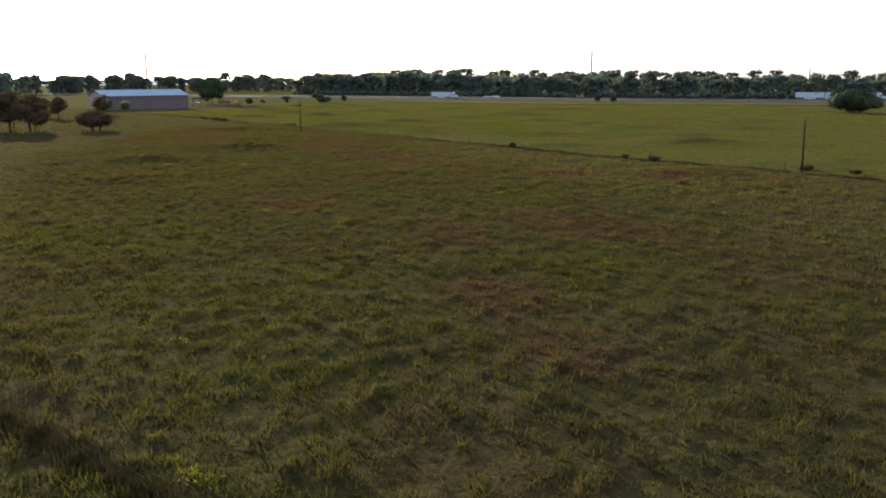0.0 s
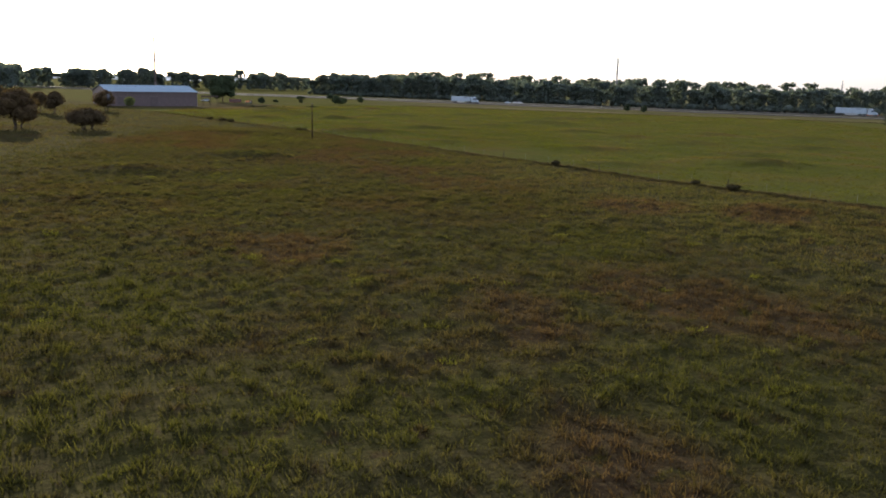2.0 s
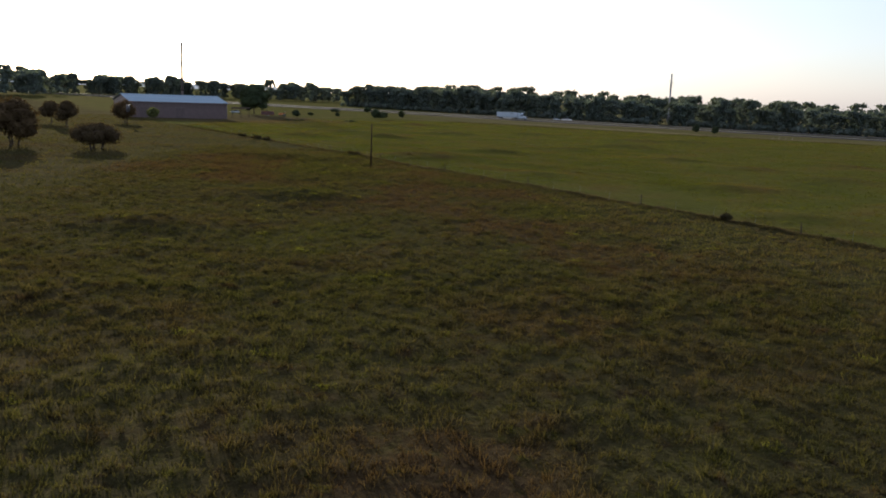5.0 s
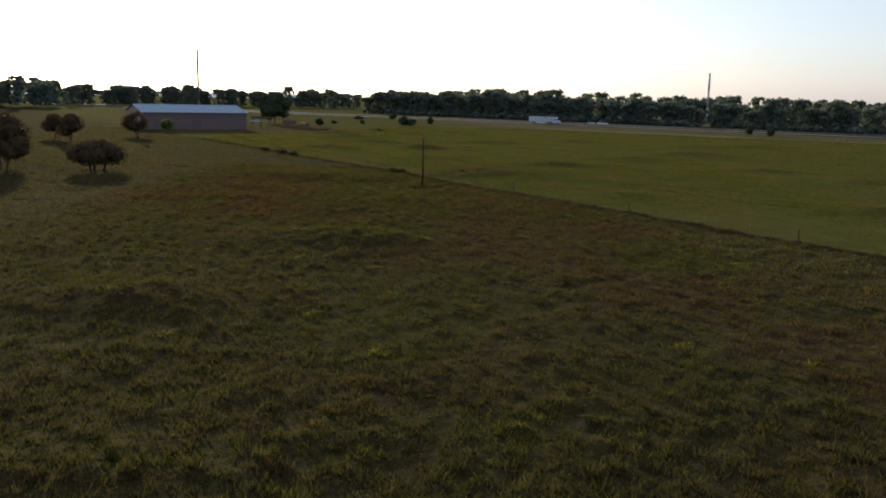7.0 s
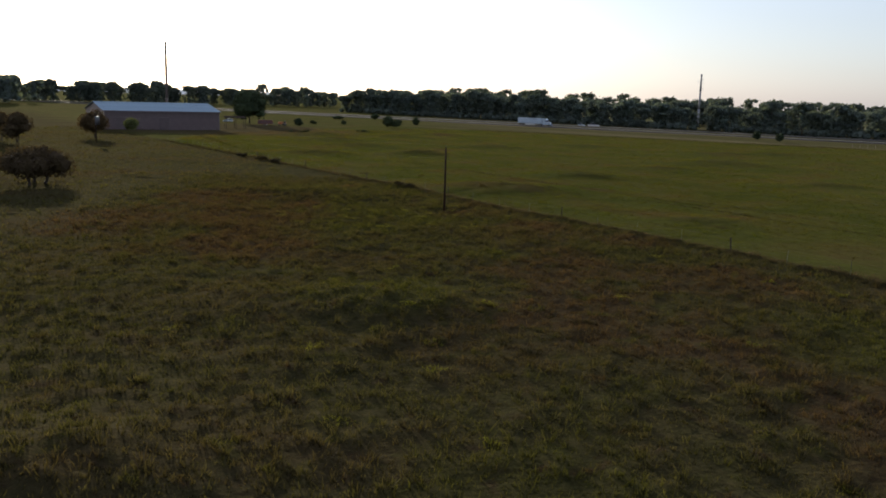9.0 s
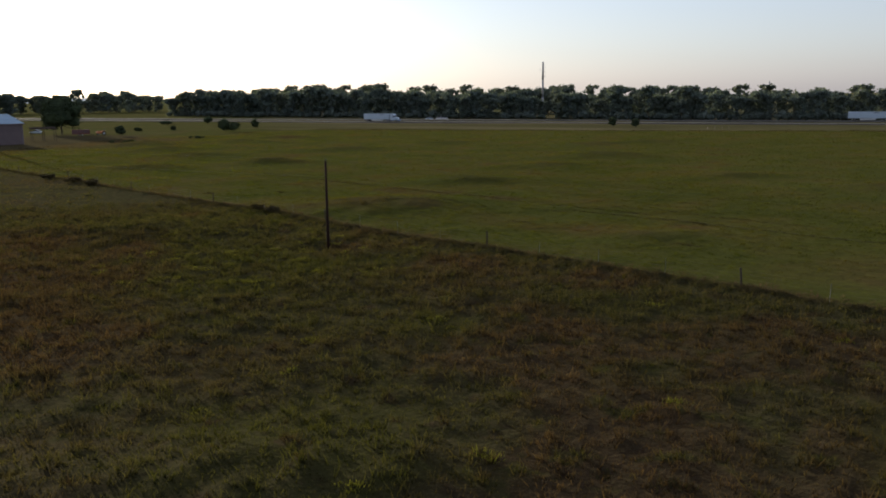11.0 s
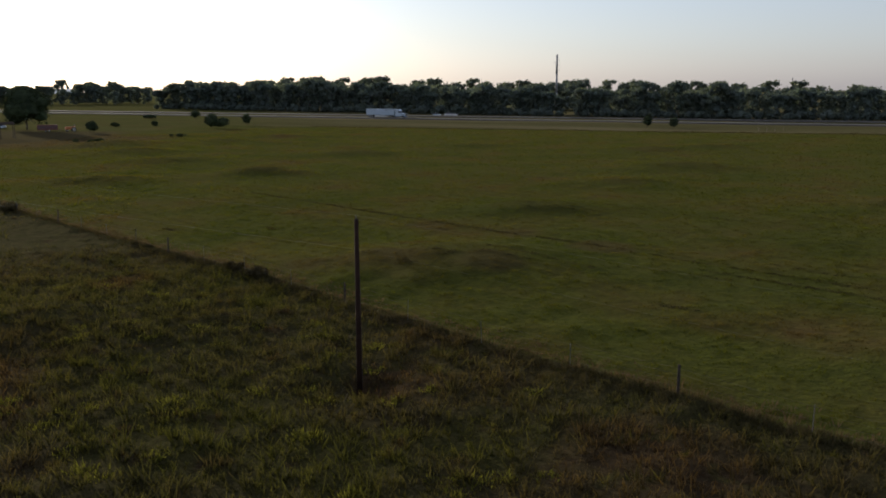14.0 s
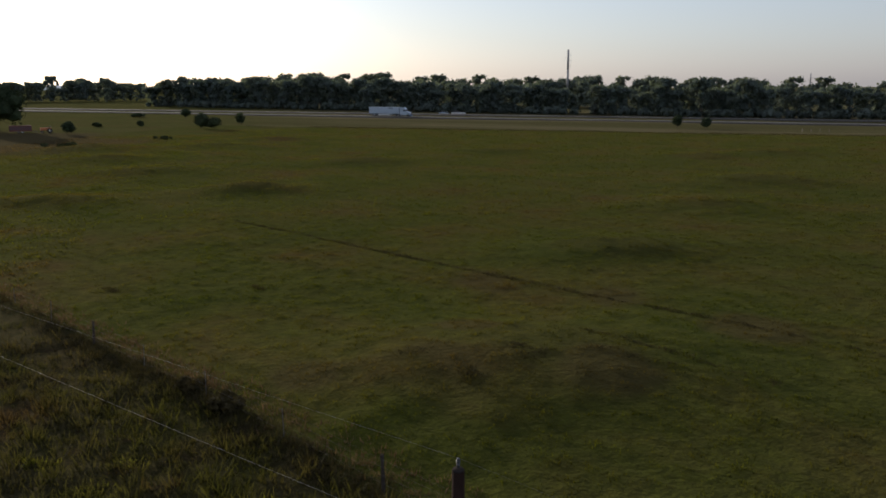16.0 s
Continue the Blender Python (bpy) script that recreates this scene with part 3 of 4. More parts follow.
# the pasture's trees
tree(-106.5, 238, 10.6, 11, 1.5, "dark spreading pasture tree on several trunks", 11, FOLIAGE_RED, 26, 6000, 0.42, 3, 0.22, 1.2, group="grove in the pasture")
tree(-114.5, 243, 11.2, 11, 1.5, "dark spreading pasture tree on several trunks", 12, FOLIAGE_RED, 26, 6000, 0.42, 3, 0.22, 1.2, group="grove in the pasture")
tree(-122, 239, 10.8, 11, 1.5, "dark spreading pasture tree on several trunks", 13, FOLIAGE_RED, 26, 6000, 0.42, 3, 0.22, 1.2, group="grove in the pasture")
tree(-89.2, 237.5, 5.9, 10.8, 1.15, "low broad dark tree standing on three short trunks", 14, FOLIAGE_RED, 30, 7000, 0.34, 3, 0.24, 2.0)
tree(-143, 332, 7.6, 7.6, 1.6, "round dark tree with a short trunk in the pasture", 15, FOLIAGE_RED, 20, 3200, 0.4, 1, 0.2, group="row of pasture trees")
tree(-131, 316, 8.2, 7.2, 1.8, "round dark tree on a forked trunk in the pasture", 16, FOLIAGE_RED, 20, 3200, 0.4, 2, 0.16, 0.35, group="row of pasture trees")
tree(-128, 353, 8.4, 9.0, 1.7, "wide dark tree with a short trunk in the pasture", 17, FOLIAGE_RED, 22, 3400, 0.42, 1, 0.22, group="row of pasture trees")
tree(-133, 394, 5.2, 5.4, 0.7, "pale green young tree in front of the barn", 18, FOLIAGE_PALE, 10, 1300, 0.45, 1, 0.12)
tree(-120, 503, 16.2, 17.0, 1.2, "large round dark tree shading the farmyard", 19, FOLIAGE, 40, 6500, 0.6, 1, 0.5)
tree(158.5, 313, 9.6, 19, 0.6, "very broad dark tree standing in the hay field", 20, FOLIAGE, 44, 5600, 0.5, 3, 0.35, 1.8)

# shrubs along the far side of the field
SHRUBS = [(-71, 585, 5.4, 6.0, 1.4), (-58.5, 508, 6.0, 6.6, 0.4), (-54, 504, 4.6, 5.5, 0.3), (-46.6, 532, 4.8, 4.0, 0.6), (-94, 478, 4.3, 5.0, 0.3),
          (-95, 526, 1.8, 3.6, 0.1), (-81, 528, 2.2, 2.6, 0.1), (-95, 622, 2.4, 9.0, 0.1), (97.5, 477, 4.7, 4.0, 0.4), (105, 471.5, 4.3, 3.6, 0.5),
          (-64, 452, 0.9, 7.0, 0.05), (-82, 418, 1.1, 11.0, 0.05)]
for k, (x, y, h, w, base) in enumerate(SHRUBS):
    tree(x, y, h, w, base, "dark leafy shrub in the rough grass", 40 + k, FOLIAGE, 16, 1000, 0.34, 2, 0.07, 0.3, "shrub", "shrub", "shrubs beyond the field")


# ---- woodland ----
WOOD = []
for k, (h, w, base, seed) in enumerate([(16, 11, 0.5, 60), (18, 12, 0.6, 61), (14.5, 11, 0.4, 62), (17, 13, 0.5, 63), (13.5, 12, 0.3, 64), (16.5, 13, 0.4, 65), (18, 10, 0.8, 66)]):
    proto_crown, centre = wood_crown("crown", w, h, base, 46, 1000, 0.82, FOLIAGE_HAZED, seed)
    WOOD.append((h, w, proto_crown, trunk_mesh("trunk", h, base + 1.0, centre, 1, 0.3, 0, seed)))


def wood_tree(x, y, k, scale, turn, group):
    ob = thing("tree", pose(x, y, ground_at(x, y) - 0.1, 0, 0, turn), "leafy dark green woodland tree beyond the highway", "tree", group)
    ob.scale = (scale, scale, scale * random.uniform(0.92, 1.08))
    for nm, me in (("crown", WOOD[k][2]), ("trunk", WOOD[k][3])):
        o = new(nm, me)
        o.parent = ob
    return ob


random.seed(5)


def wood_edge(s):
    return max(50.0, 68 - 0.15 * s)


def growth(s):
    """The wood grows taller towards the west and lower towards the east."""
    return 1.02 + 0.19 * float(soft_step(np.array(-s), -40, 170)) - 0.13 * float(soft_step(np.array(float(s)), 90, 220))


def in_ride(s, r):
    """The open ride through the wood in which the steel pole stands."""
    return r < 176 and abs(s - 61 + (r - 60) * 0.405) < 2.2 + 2.6 * min(1.0, max(0.0, (171 - r) / 111))


s = -262.0
while s < 400:
    k = random.randrange(len(WOOD))
    r = wood_edge(s) + 8 + random.uniform(-6, 8)
    x, y, _ = road_point(s, r)
    if not in_ride(s, r):
        wood_tree(x, y, k, growth(s) * (random.uniform(0.74, 0.98) if k < 6 else random.uniform(0.84, 1.02)), random.uniform(0, 360), "trees along the highway")
    s += random.uniform(3.6, 6.2)


def joined_wood(name, places, label, kinds=None):
    """Distant trees, one mesh."""
    verts, faces, n = [], [], 0
    for x, y, k, sc, turn in places:
        me = (kinds or WOOD)[k][2]
        co = np.empty(3 * len(me.vertices), np.float32)
        me.vertices.foreach_get("co", co)
        co = co.reshape(-1, 3) * sc
        c, sn = math.cos(turn), math.sin(turn)
        verts.append(np.stack([co[:, 0] * c - co[:, 1] * sn + x, co[:, 0] * sn + co[:, 1] * c + y, co[:, 2] + 0.0], 1))
        for p in me.polygons:
            faces.append(tuple(n + i for i in p.vertices))
        n += len(co)
    return tagged(link_mesh(name, np.concatenate(verts), faces, FOLIAGE_HAZED), label, "woodland", kind="stuff")


THIN = []
for k, (h, w, base, seed) in enumerate([(15, 13, 1.0, 80), (17, 13, 1.2, 81), (13, 13, 0.6, 82), (5.5, 8, 0.1, 83), (4.2, 7, 0.1, 84)]):
    THIN.append((h, w, wood_crown("crown", w, h, base, 18, 200, 1.3, FOLIAGE_HAZED, seed)[0] if h > 8 else crown_mesh("crown", w, h, base, 12, 170, 0.95, FOLIAGE_HAZED, seed, 0.95)[0]))
under = []
s = -262.0
while s < 400:
    r = wood_edge(s) + 3 + random.uniform(-3, 3)
    x, y, _ = road_point(s, r)
    if not in_ride(s, r):
        under.append((x, y, random.choice((3, 4)), random.uniform(0.6, 1.15), random.uniform(0, 6.28)))
    s += random.uniform(2.6, 5.5)
s = -258.0
while s < 420:
    r = wood_edge(s) + 30 + random.uniform(-12, 12)
    x, y, _ = road_point(s, r)
    if not in_ride(s, r):
        under.append((x, y, random.choice((0, 1, 2)), growth(s) * random.uniform(0.82, 1.04), random.uniform(0, 6.28)))
    s += random.uniform(5, 8)
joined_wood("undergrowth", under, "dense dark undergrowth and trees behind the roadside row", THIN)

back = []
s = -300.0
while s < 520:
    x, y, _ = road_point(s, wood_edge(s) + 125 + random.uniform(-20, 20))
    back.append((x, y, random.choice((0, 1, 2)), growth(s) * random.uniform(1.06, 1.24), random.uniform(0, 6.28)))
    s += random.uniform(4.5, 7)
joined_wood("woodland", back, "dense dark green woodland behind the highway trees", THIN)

# far trees beyond the open land, and the wood past the farm
s = 0.0
while s < 1.0:
    x, y = -165 + (-440 + 165) * s + random.uniform(-12, 12), 1080 + (930 - 1080) * s + random.uniform(-25, 25)
    wood_tree(x, y, random.randrange(len(WOOD)), random.uniform(0.95, 1.3), random.uniform(0, 360), "far trees beyond the open land")
    s += random.uniform(0.007, 0.016)
for k in range(8):                             # tall trees close behind the steel pole's clearing
    u, v = 13 + 9 * (k % 2), (k - 3.5) * 5.2
    wood_tree(140.5 + 0.30 * u + 0.95 * v, 715 + 0.95 * u - 0.30 * v, k % 6, random.uniform(1.08, 1.22), 47 * k, "trees along the highway")
wood_tree(-174, 985, 6, 0.75, 30, "far trees beyond the open land")
farm_wood = [(random.uniform(-520, -352), random.uniform(690, 830), random.choice((0, 1, 2)), random.uniform(1.25, 1.55), random.uniform(0, 6.28)) for _ in range(80)]
joined_wood("woodland", farm_wood, "dark dense wood past the farmyard", THIN)


def ridge():
    """A low wooded rise along the horizon."""
    n = 260
    verts, faces = [], []
    for i in range(n + 1):
        a = radians(-75 + 63 * i / n)
        d = 3300
        h = 9 + 5 * fbm(np.array([i * 0.05]), np.array([0.5]), 21)[0] + 3 * fbm(np.array([i * 0.7]), np.array([2.5]), 22)[0]
        x, y = math.sin(a) * d, math.cos(a) * d + 100
        verts += [(x, y, -3), (x * 1.02, y * 1.02, h), (x * 1.12, y * 1.12, h + 4), (x * 1.25, y * 1.25, -3)]
    for i in range(n):
        for k in range(3):
            faces.append((4 * i + k, 4 * i + k + 4, 4 * i + k + 5, 4 * i + k + 1))
    return tagged(link_mesh("backdrop", verts, faces, HILLSIDE_HAZED, smooth=True), "low wooded ridge on the horizon", "ridge", kind="structure")


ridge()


# ---- poles and masts ----
def wood_pole(x, y, h, label, transformer=False):
    ob = thing("utility_pole", pose(x, y, ground_at(x, y)), label, "utility pole", "wooden poles along the fence")
    part("shaft", rod((0, 0, -0.5), (0, 0, h - 0.12), 0.15, 0.105, 14), POLE_WOOD, ob, "dark creosoted wooden shaft", True)
    part("cap", rod((0, 0, h - 0.12), (0, 0, h - 0.08), 0.106, 0.09, 14), TARRED, ob, "dull metal cap", True)
    bm = rod((0, 0, h - 0.06), (0, 0, h + 0.02), 0.03, 0.03, 8)
    rod((0, 0, h + 0.02), (0, 0, h + 0.06), 0.03, 0.036, 10, bm)
    rod((0, 0, h + 0.06), (0, 0, h + 0.10), 0.03, 0.02, 10, bm)
    part("insulator", bm, DARK_STEEL, ob, "small grey insulator", True)
    part("ground_wire", rod((0.118, 0, h * 0.7), (0.152, 0, 0), 0.008, 0.008, 5), WIRE, ob)
    part("tag", box(0.004, 0.09, 0.12, 0.142, 0.0, 1.6, 0.0), ALUMINIUM, ob)
    if transformer:
        can = part("transformer", rod((0.42, 0, h - 3.0), (0.42, 0, h - 0.9), 0.55, 0.55, 18), DARK_STEEL, ob, "dark grey transformer can", True)
        part("lid", rod((0.42, 0, h - 0.9), (0.42, 0, h - 0.8), 0.58, 0.35, 18), DARK_STEEL, can)
        part("bracket", box(0.3, 0.14, 0.9, 0.12, 0, h - 2.4, 0.01), DARK_STEEL, can)
    return ob


POLES = [(x, y, top - ground_at(x, y)) for x, y, top in ((-31.0, 220.6, 8.1), (51.0, 114.0, 7.5), (-119.6, 333.2, 7.7))]
wood_pole(*POLES[0], "dark wooden utility pole standing in the pasture near the fence")
wood_pole(*POLES[1], "dark wooden utility pole beside the pasture fence")
wood_pole(*POLES[2], "dark wooden utility pole carrying a transformer near the barn", True)


def span(a, b, sag, radius, label, n=48):
    pts = []
    for i in range(n + 1):
        u = i / n
        p = Vector(a).lerp(Vector(b), u)
        p.z -= 4 * sag * u * (1 - u)
        pts.append(p)
    v, f = tube(pts, radius, 5)
    return tagged(link_mesh("power_line", v, f, CABLE, smooth=True), label, "power line")


tops = [Vector((x, y, ground_at(x, y) + h + 0.1)) for x, y, h in POLES]
low = Vector((0, 0, -1.6))
for k in (2, 1):
    span(tops[0], tops[k], 0.9, 0.0022 if k == 2 else 0.0012, "thin aluminium power line strung between two poles")
    span(tops[0] + low, tops[k] + low, 1.0, 0.0032 if k == 2 else 0.0012, "lower neutral wire strung between two poles")


def monopole(x, y, h, base, tip, label, arms, turn, steel=None):
    steel = steel or STEEL
    ob = thing("transmission_pole", pose(x, y, ground_at(x, y), 0, 0, turn), label, "transmission pole", "steel monopoles")
    third = h / 3
    for k in range(3):
        ra, rb = base + (tip - base) * k / 3, base + (tip - base) * (k + 1) / 3
        part("shaft", rod((0, 0, third * k - (0.5 if k == 0 else 0)), (0, 0, third * (k + 1)), ra, rb, 12), steel, ob, smooth=True)
        part("collar", rod((0, 0, third * (k + 1) - 0.3), (0, 0, third * (k + 1) - 0.05), rb + 0.05, rb + 0.05, 12), steel, ob)
    part("base_flange", rod((0, 0, 0), (0, 0, 0.18), base + 0.25, base + 0.25, 12), steel, ob)
    for side, down in arms:
        z = h - down
        a = part("arm", rod((0.15 * side, 0, z), (1.7 * side, 0, z + 0.25), 0.11, 0.07, 8), steel, ob)
        bm = rod((1.7 * side, 0, z + 0.2), (1.7 * side, 0, z - 0.7), 0.05, 0.05, 6)
        for q in range(4):
            rod((1.7 * side, 0, z - 0.05 - q * 0.16), (1.7 * side, 0, z - 0.11 - q * 0.16), 0.16, 0.12, 8, bm)
        part("insulator", bm, CERAMIC, a)
    return ob


ARMS = [(1, 3.4), (1, 6.5), (1, 9.6), (-1, 4.9)]
monopole(140.5, 715, 35.2, 0.86, 0.60, "tall tapered grey steel transmission pole with short arms", ARMS, -20)
monopole(359.6, 799, 22.1, 0.62, 0.36, "grey steel transmission pole rising above the far woodland", ARMS, -20)
monopole(-142.5, 459, 32.5, 0.55, 0.42, "tall slim dark steel mast rising behind the barn", [], 20, WEATHERED_STEEL)


# ---- fences ----
def fence(name, at, way, s0, s1, step, label):
    start = at + way * s0
    z0 = ground_at(*start)
    turn = math.degrees(math.atan2(way[1], way[0]))
    ob = thing(name, pose(start[0], start[1], z0, 0, 0, turn), label, "fence")
    length = s1 - s0
    n = int(length / step)
    feet = []
    wood = bpy.data.meshes.new("post")
    bm = rod((0, 0, -0.4), (0, 0, 1.34), 0.075, 0.065, 8)
    rod((0, 0, 1.34), (0, 0, 1.38), 0.065, 0.03, 8, bm)
    bm.to_mesh(wood)
    bm.free()
    wood.materials.append(POST_WOOD)
    stake = bpy.data.meshes.new("post")
    bm = box(0.035, 0.006, 1.6, 0, 0, -0.35)
    box(0.006, 0.035, 1.6, 0, 0.02, -0.35, 0, bm)
    bm.to_mesh(stake)
    bm.free()
    stake.materials.append(DARK_STEEL)
    for i in range(n + 1):
        u = i * step
        p = at + way * (s0 + u)
        z = ground_at(*p) - z0
        feet.append((u, z))
        o = new("post", wood if i % 4 == 0 else stake)
        o.parent = ob
        o.matrix_basis = pose(u, 0, z, random.uniform(-3, 3), random.uniform(-4, 4), random.uniform(0, 90))
    for hgt in (0.35, 0.65, 0.95, 1.22):
        v, f = tube([(u, 0.07, z + hgt) for u, z in feet], 0.003, 4)
        link_mesh("strand", v, f, WIRE, ob)
    return ob


fence("fence", FENCE_AT, FENCE_WAY, -48.0, 258, 6.0, "barbed wire fence on weathered posts dividing pasture and field")
fence("fence", NEAR_FENCE_AT, NEAR_FENCE_WAY, -28.8, 43.2, 4.8, "barbed wire fence on weathered posts crossing the pasture")


def weeds(at, way, s0, s1, per_metre, label, out=0.0, width=0.8, tall=1.0, mat=None):
    n = int((s1 - s0) * per_metre)
    s = rng.uniform(s0, s1, n)
    d = rng.normal(0, width * 0.5, n) + out
    x, y = at[0] + way[0] * s - way[1] * d, at[1] + way[1] * s + way[0] * d
    grow = 0.24 + 0.62 * fbm(s * 0.12, s * 0 + 1.5, 41) ** 1.5
    return grass_blades("weeds", x, y, tall * grow * rng.uniform(0.5, 1.0, n), np.full(n, 0.05), 6, mat or WEEDS, label, 0.7)


weeds(FENCE_AT, FENCE_WAY, -62, 150, 40, "dark dry weeds grown up along the fence", 0.2, 0.9, 0.72)
weeds(FENCE_AT, FENCE_WAY, 150, 262, 10, "dark dry weeds grown up along the fence")
weeds(NEAR_FENCE_AT, NEAR_FENCE_WAY, -30, 44, 70, "dark dry weeds grown up along the fence", 0, 0.7, 1.15)
DRY_STEMS = leafy("dry_red_stems", (0.070, 0.045, 0.030), (0.130, 0.088, 0.060), 0.35, 0.8)
weeds(FENCE_AT, FENCE_WAY, -48, 200, 13, "reddish dry grass standing on the field side of the fence", -1.4, 1.3, 0.8, DRY_STEMS)
EDGE_AT, EDGE_WAY = np.array((-22.6, 509.3)), np.array((0.86, -0.51))
weeds(EDGE_AT, EDGE_WAY, 0, 300, 14, "dark rank grass along the far edge of the field", 0, 1.6, 1.3)
# lines and scraps of taller grass that the mower left: metres past the fence, from, to along it, tufts a metre, height
SWATHS = [(29.2, 98, 178, 13, 0.42), (26.6, 62, 109, 13, 0.42), (32.4, 70, 107, 9, 0.36), (19.9, 115, 126, 12, 0.42), (14.6, 103.2, 106.4, 22, 0.4),
          (24.8, 106, 109.8, 14, 0.36), (13.6, 82.6, 85.2, 16, 0.4), (6.4, 155.5, 157.6, 24, 0.45), (14.2, 149.2, 151, 20, 0.4), (41.0, 80, 128, 5, 0.3), (52.5, 96, 150, 5, 0.3)]
for out, s0, s1, thick_by, tall in SWATHS:
    weeds(FENCE_AT + np.array((FENCE_WAY[1], -FENCE_WAY[0])) * out, FENCE_WAY, s0, s1, thick_by, "line of taller dark grass left by the mower", 0, 0.25, tall)
FENCE_BUSHES = [(17.0, 163.8, 1.1, 2.0), (36.4, 134.6, 0.9, 2.2), (33.0, 139.8, 0.8, 1.6), (-36.5, 243.8, 0.75, 2.4), (-38.2, 246.6, 0.6, 2.0), (-65, 286, 1.2, 3.0),
                (-69, 291.5, 1.0, 3.2), (-75, 300, 1.0, 3.0), (54, 119, 1.0, 2.4), (58, 113, 0.8, 1.8)]
for k, (x, y, h, w) in enumerate(FENCE_BUSHES):
    tree(x, y, h, w, 0.05, "low scrubby bush grown up through the fence", 120 + k, WEEDS, 14, 900, 0.14, 2, 0.03, 0.15, "bush", "bush", "bushes along the fence")


# ---- grass ----
def tufts(name, x0, x1, y0, y1, n, label, in_field, far=False):
    x, y = rng.uniform(x0, x1, n), rng.uniform(y0, y1, n)
    f = fence_side(x, y)
    keep = (f > 0.8) if in_field else (f < -0.6)
    thick = fbm(x * 1.45, y * 1.25, 7, 2)
    keep &= thick > (rng.uniform(0.2, 0.62, n) if in_field or far else rng.uniform(-0.1, 0.4, n))
    off = np.abs(x - np.interp(y, (0, 60, 110, 160, 260), (2, -2, -18, -33, -34)))
    if far and not in_field:                    # wide blades only where the close sward has thinned out
        keep &= (off > rng.uniform(24, 40, n)) | (y > 262)
    if not far:                                 # the close sward thins out raggedly towards its edges
        inside = np.minimum(np.minimum(x - x0, x1 - x), np.minimum(y - y0 + (16 if y0 < 30 else 0), y1 - y))
        if not in_field:
            inside = np.minimum(inside, 42 - off)
        keep &= inside > rng.uniform(0, 16, n)
    x, y, thick = x[keep], y[keep], thick[keep]
    if in_field:
        keep = verge_side(x, y) < 0
        x, y, thick = x[keep], y[keep], thick[keep]
    if far:
        return grass_blades(name, x, y, (0.12 if in_field else 0.22) + 0.16 * thick, np.full(len(x), 0.17 if in_field or x1 < -50 else 0.11), 3, BLADES, label, 0.8, (0.0, 1.0) if in_field else (0.35, 1.0))     # extra brightness of the far blades, put into foot and tip colour
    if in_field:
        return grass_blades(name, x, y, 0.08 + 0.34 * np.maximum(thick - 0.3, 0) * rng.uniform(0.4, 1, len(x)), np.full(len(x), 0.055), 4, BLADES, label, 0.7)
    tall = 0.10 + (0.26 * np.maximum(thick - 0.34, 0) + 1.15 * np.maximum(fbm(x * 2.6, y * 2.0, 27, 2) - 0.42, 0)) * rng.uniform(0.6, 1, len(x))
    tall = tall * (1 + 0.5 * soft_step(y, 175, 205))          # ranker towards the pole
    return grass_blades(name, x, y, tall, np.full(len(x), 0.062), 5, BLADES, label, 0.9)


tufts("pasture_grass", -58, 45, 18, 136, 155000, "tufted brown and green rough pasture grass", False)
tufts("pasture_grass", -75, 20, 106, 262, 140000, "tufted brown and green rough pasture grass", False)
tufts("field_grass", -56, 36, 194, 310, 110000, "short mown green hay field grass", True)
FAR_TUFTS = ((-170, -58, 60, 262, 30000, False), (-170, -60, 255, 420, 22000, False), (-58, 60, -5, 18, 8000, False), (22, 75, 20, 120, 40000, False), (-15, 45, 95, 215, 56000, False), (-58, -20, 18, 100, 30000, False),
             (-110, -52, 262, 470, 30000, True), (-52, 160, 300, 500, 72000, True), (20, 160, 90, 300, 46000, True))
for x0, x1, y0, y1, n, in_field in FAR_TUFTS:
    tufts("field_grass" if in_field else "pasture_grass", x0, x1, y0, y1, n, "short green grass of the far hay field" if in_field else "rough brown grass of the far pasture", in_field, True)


def clumps(name, places, tall, spread, mat, label, per=26):
    """Single rank plants that stand out of the grass."""
    n = len(places)
    cx, cy = np.repeat(places[:, 0], per), np.repeat(places[:, 1], per)
    a, q = rng.uniform(0, 2 * np.pi, n * per), np.sqrt(rng.uniform(0, 1, n * per))
    size = np.repeat(rng.uniform(0.6, 1.3, n), per)
    x, y = cx + np.cos(a) * q * spread * size, cy + np.sin(a) * q * spread * 0.8 * size
    return grass_blades(name, x, y, tall * size * (1.1 - 0.6 * q) * rng.uniform(0.6, 1, n * per), np.full(n * per, 0.075), 4, mat, label, 0.8)


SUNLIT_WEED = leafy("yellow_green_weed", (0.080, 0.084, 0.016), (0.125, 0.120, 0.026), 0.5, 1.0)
MARKED = np.array([(-8.4, 26.3), (-9.3, 27.2), (-7.8, 25.6), (-21, 124), (-20, 125.5), (-13, 41.5), (-14, 37.5), (-10, 84), (2, 78), (-13.5, 84.5), (-33, 142), (-15, 110), (-31, 158), (-2, 62)], float)
scattered = np.concatenate([np.stack([rng.uniform(-55, 38, 130), rng.uniform(20, 235, 130)], 1), np.stack([rng.uniform(-50, -26, 80), rng.uniform(205, 248, 80)], 1)])
scattered = scattered[fence_side(scattered[:, 0], scattered[:, 1]) < -3]
clumps("flowering_weeds", np.concatenate([MARKED, scattered]), 0.34, 0.5, SUNLIT_WEED, "yellow-green weeds standing out of the pasture grass")
dark = np.stack([rng.uniform(-60, 38, 150), rng.uniform(20, 240, 150)], 1)
on_mound = np.stack([rng.normal(-21, 5.0, 10), rng.normal(246.5, 2.2, 10)], 1)
clumps("dark_weeds", on_mound, 0.2, 0.6, WEEDS, "dark dead weeds on the bare mound")
dark = dark[fence_side(dark[:, 0], dark[:, 1]) < -3]
